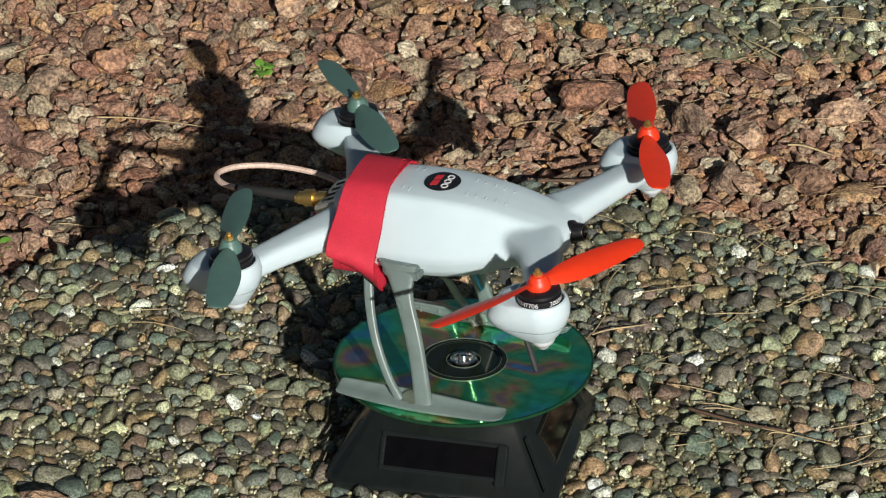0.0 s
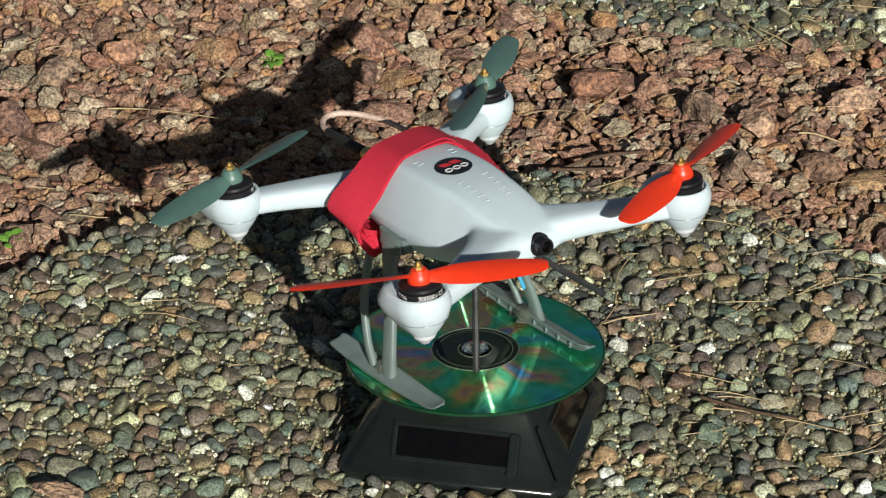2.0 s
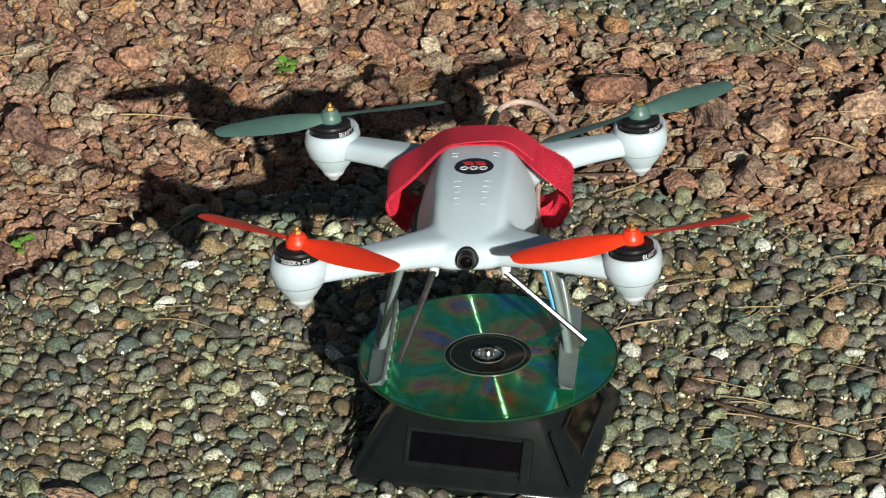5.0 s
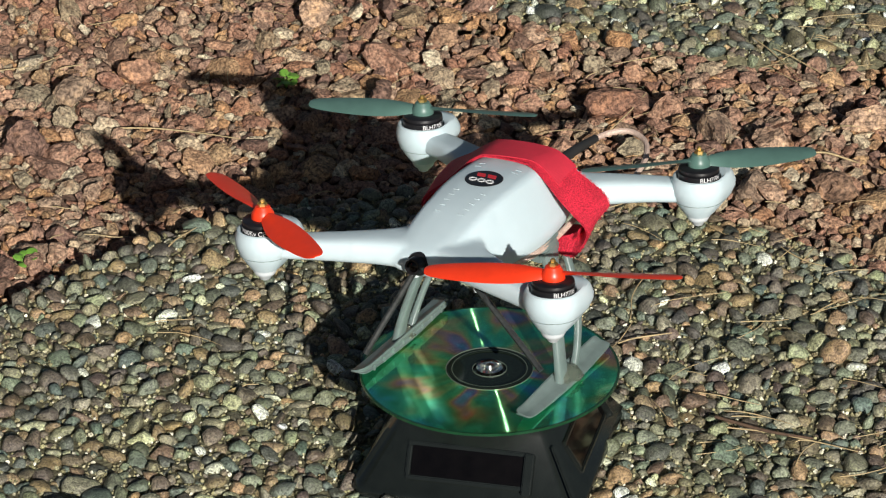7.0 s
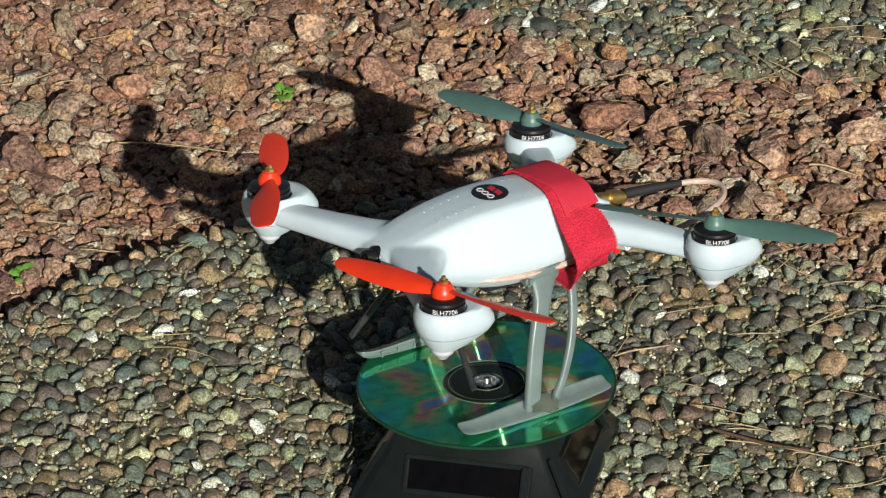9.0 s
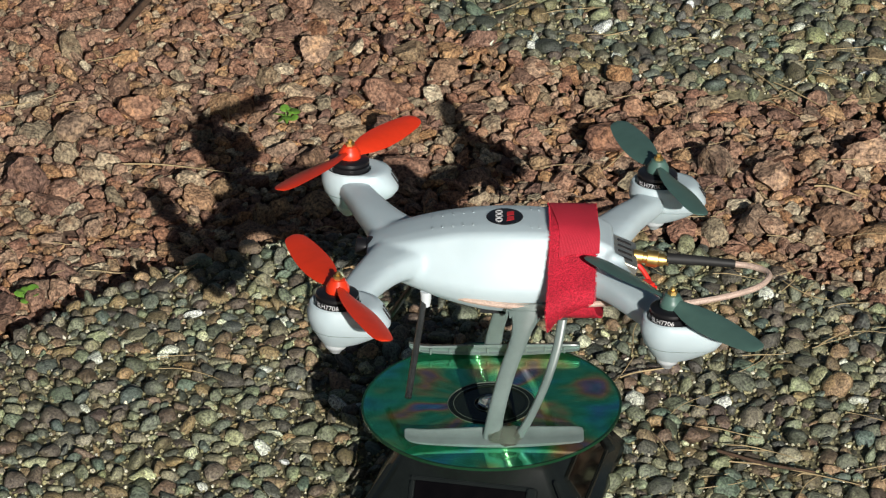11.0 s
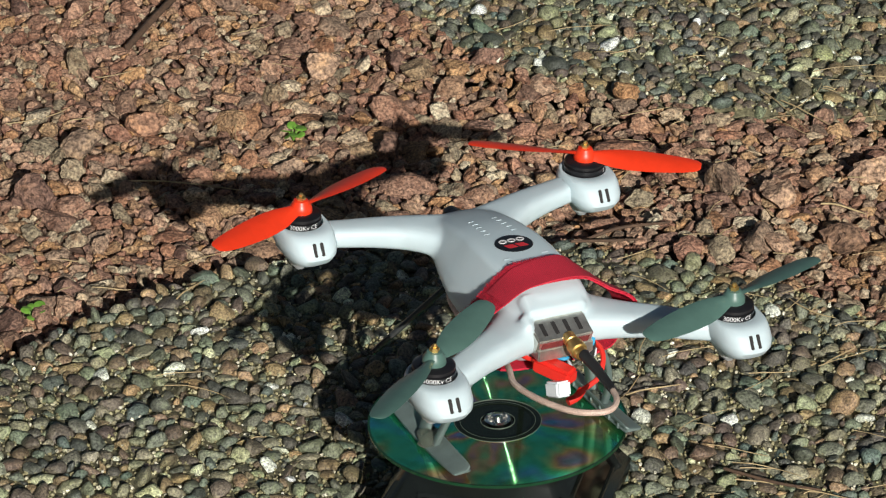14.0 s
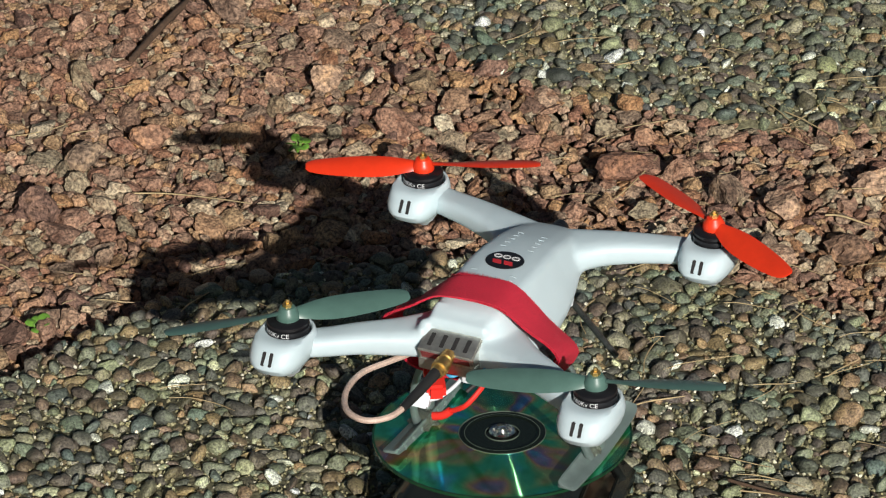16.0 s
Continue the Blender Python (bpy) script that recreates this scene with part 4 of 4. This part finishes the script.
    return drone


ROD_R = (57, -31, 23)
ROD_L = (44, 52, 29)
TURNS = [
    (0, 0.0), (0.5, -8.5), (1, -16.6), (1.5, -24.1), (2, -31.6), (2.5, -38.7), (3, -45.4), (3.5, -52.3), (4, -59.1), (6.5, -90.9),
    (7, -97.2), (7.5, -104.3), (8, -111.2), (8.5, -118.1), (9, -125.2), (11.5, -167.8), (12, -176.9), (12.5, -187.8), (13, -199.3),
    (13.5, -211.1), (14, -223.1), (14.5, -235.0), (15, -246.6), (15.5, -259.1), (16, -272.1),
]


def motions():
    """Disc and craft turn together on the table's axis."""
    walk(disc, [(t, pose(0, 0, DISC_Z, 0, 0, a)) for t, a in TURNS])
    walk(drone, [(t, pose(0, 0, DISC_Z, 0, 0, a) @ pose(-0.0089, -0.00266, 0.0, 0, 0, -21.56)) for t, a in TURNS])


ground = build_soil()
gravel = build_gravel()
build_turntable()
disc = build_disc()
drone = build_drone()


# ---- litter on the ground ----
def surface(x, y):
    return 0.0035 if on_slab(x, y) else lie(x, y) + 0.0045


def build_straw(ends, radius=0.0006, bend=0.08, material=None, lift=0.0012):
    (x0, y0), (x1, y1) = ends
    d = Vector((x1 - x0, y1 - y0, 0))
    side = Vector((-d.y, d.x, 0)) * bend
    c = Vector(((x0 + x1) / 2, (y0 + y1) / 2, 0))
    z0, z1, zc = surface(x0, y0) + lift, surface(x1, y1) + lift, surface(c.x, c.y) + lift
    ob = part("dry_straw", tube([Vector((x0, y0, z0)), c - d * 0.2 + side + Vector((0, 0, (z0 + zc) / 2 + 0.0005)), c + d * 0.2 + side + Vector((0, 0, (z1 + zc) / 2)), Vector((x1, y1, z1))], [radius, radius, radius * 0.9, radius * 0.5], 5, 3), material or M_STRAW, None)
    return tagged(ob, "thin dry straw-coloured grass stalk lying on stones", "straw", "dry grass stalks")


def build_litter():
    for e, r in ((((-0.205, 0.370), (-0.137, 0.354)), 0.0008), (((-0.165, 0.205), (-0.152, 0.226)), 0.0007), (((0.176, 0.304), (0.200, 0.296)), 0.0011),
                 (((0.063, 0.096), (0.090, 0.106)), 0.0008), (((0.111, 0.013), (0.173, -0.012)), 0.0007), (((0.165, 0.444), (0.192, 0.412)), 0.0007),
                 (((0.154, 0.460), (0.179, 0.405)), 0.0006), (((0.071, 0.118), (0.060, 0.092)), 0.0005), (((0.09, 0.40), (0.055, 0.34)), 0.0007)):
        build_straw(e, 0.55 * r, 0.03)
    rng = random.Random(77)
    for _ in range(150):
        right = rng.random() < 0.7
        x, y = (rng.uniform(0.05, 0.27), rng.uniform(-0.05, 0.56)) if right else (rng.uniform(-0.3, 0.1), rng.uniform(-0.03, 0.6))
        if x * x + y * y < 0.085 ** 2:
            continue
        a, l = rng.gauss(0, 0.8), rng.uniform(0.008, 0.042)
        build_straw(((x, y), (x + l * math.cos(a), y + l * math.sin(a))), rng.uniform(0.00016, 0.00032), rng.uniform(-0.12, 0.12))
    for pts, r, words in (([(-0.218, 0.533), (-0.205, 0.570), (-0.192, 0.606), (-0.176, 0.650)], 0.0021, "long dark brown twig lying on the gravel"),
                          ([(0.046, 0.276), (0.066, 0.285), (0.094, 0.286)], 0.0010, "short brown twig lying at the slab's edge"),
                          ([(0.106, 0.020), (0.130, 0.006), (0.150, -0.001)], 0.0008, "dark twig lying on pebbles"),
                          ([(0.040, 0.262), (0.060, 0.270), (0.078, 0.270)], 0.0008, "short brown twig lying at the slab's edge")):
        ob = part("twig", tube([(x, y, surface(x, y) + 0.003) for x, y in pts], [r] * (len(pts) - 1) + [r * 0.6], 8, 5), M_TWIG, None)
        tagged(ob, words, "twig")
    for x, y, s, k in ((-0.115, 0.432, 1.0, 9), (-0.241, 0.209, 0.85, 7)):
        plant = thing("seedling", pose(x, y, surface(x, y) - 0.003), "small bright green weed seedling among stones", "plant")
        for i in range(k):
            a, l = 2.4 * i, s * rng.uniform(0.0035, 0.0065)
            e = Vector((l * math.cos(a), l * math.sin(a), 0.004 + 0.004 * rng.random()))
            part("stem", tube([(0, 0, 0), e * 0.5 + Vector((0, 0, 0.002)), e], 0.0003, 5, 3), M_LEAF, plant)
            bm = bmesh.new()
            bmesh.ops.create_icosphere(bm, subdivisions=2, radius=1)
            w = s * rng.uniform(0.0026, 0.0038)
            for v in bm.verts:
                v.co = Vector((v.co.x * w * (1.25 if v.co.x > 0 else 1), v.co.y * w, v.co.z * 0.0004 + 0.12 * w * v.co.y * v.co.y))
            bmesh.ops.transform(bm, matrix=Matrix.Translation(e) @ pose(0, 0, 0, rng.uniform(-20, 30), rng.uniform(-25, 15), math.degrees(a)), verts=bm.verts)
            part("leaf", bm, M_LEAF, plant)
    rr = np.random.default_rng(90)
    for x, y, r, flat, grey in ((0.069, 0.390, 0.0150, 0.8, 0), (-0.256, 0.352, 0.0160, 0.75, 0), (-0.188, -0.060, 0.0130, 0.35, 0), (-0.20, 0.44, 0.012, 0.8, 0), (0.125, 0.335, 0.013, 0.8, 0), (-0.10, 0.50, 0.011, 0.9, 0),
                                (0.185, 0.27, 0.013, 0.8, 0), (-0.235, 0.415, 0.012, 0.8, 0), (-0.165, 0.60, 0.012, 0.8, 0), (0.21, 0.345, 0.014, 0.75, 0), (-0.06, 0.41, 0.011, 0.8, 0), (0.155, 0.315, 0.012, 0.8, 0)):
        p, f = crushed_shape(rr, True)
        p = (p + rr.normal(scale=0.03, size=p.shape)) * np.array([r * 1.15, r * 0.9, r * flat])
        me = mesh_of("lava_rock", 0.8 * p, [tuple(int(i) for i in q) for q in f], M_ROCK, False)
        ob = new("lava_rock", me)
        ob.matrix_basis = pose(x, y, surface(x, y) + 0.25 * r, rr.normal() * 12, rr.normal() * 12, rr.uniform(0, 360))
        tagged(ob, "larger rough red-brown lava rock among gravel", "rock", "larger lava rocks")


build_litter()

slab_1 = build_slab(0, "round exposed-aggregate concrete slab of river pebbles", [(-0.23, 0.21, -0.07, 0.06)])
slab_2 = build_slab(1, "further round concrete slab of grey-green pebbles", [(-0.07, 0.24, 0.42, 0.56)])


def single_pebbles():
    for k, (slab, near, shapes, place) in enumerate((slab_1, slab_2)):
        rng = np.random.default_rng(61 + k)
        meshes = [mesh_of("pebble", p, [tuple(int(i) for i in q) for q in f], M_PEBBLE_ONE) for p, f in shapes]
        for x, y, r in near:
            m, at = place(rng, x, y, r)
            ob = new("pebble", meshes[rng.integers(len(meshes))])
            ob.parent = slab
            b = Matrix([list(row) for row in m]).to_4x4()
            b.translation = Vector(at)
            ob.matrix_basis = b


def single_stones():
    near, shapes, place = gravel
    rng = np.random.default_rng(63)
    meshes = [mesh_of("lava_stone", p, [tuple(int(i) for i in q) for q in f], M_LAVA_ONE, False) for p, f in shapes]
    for x, y, r in near:
        m, at = place(rng, x, y, r)
        ob = new("lava_stone", meshes[rng.integers(len(meshes))])
        ob.parent = ground
        b = Matrix([list(row) for row in m]).to_4x4()
        b.translation = Vector(at)
        ob.matrix_basis = b


single_pebbles()
single_stones()
motions()
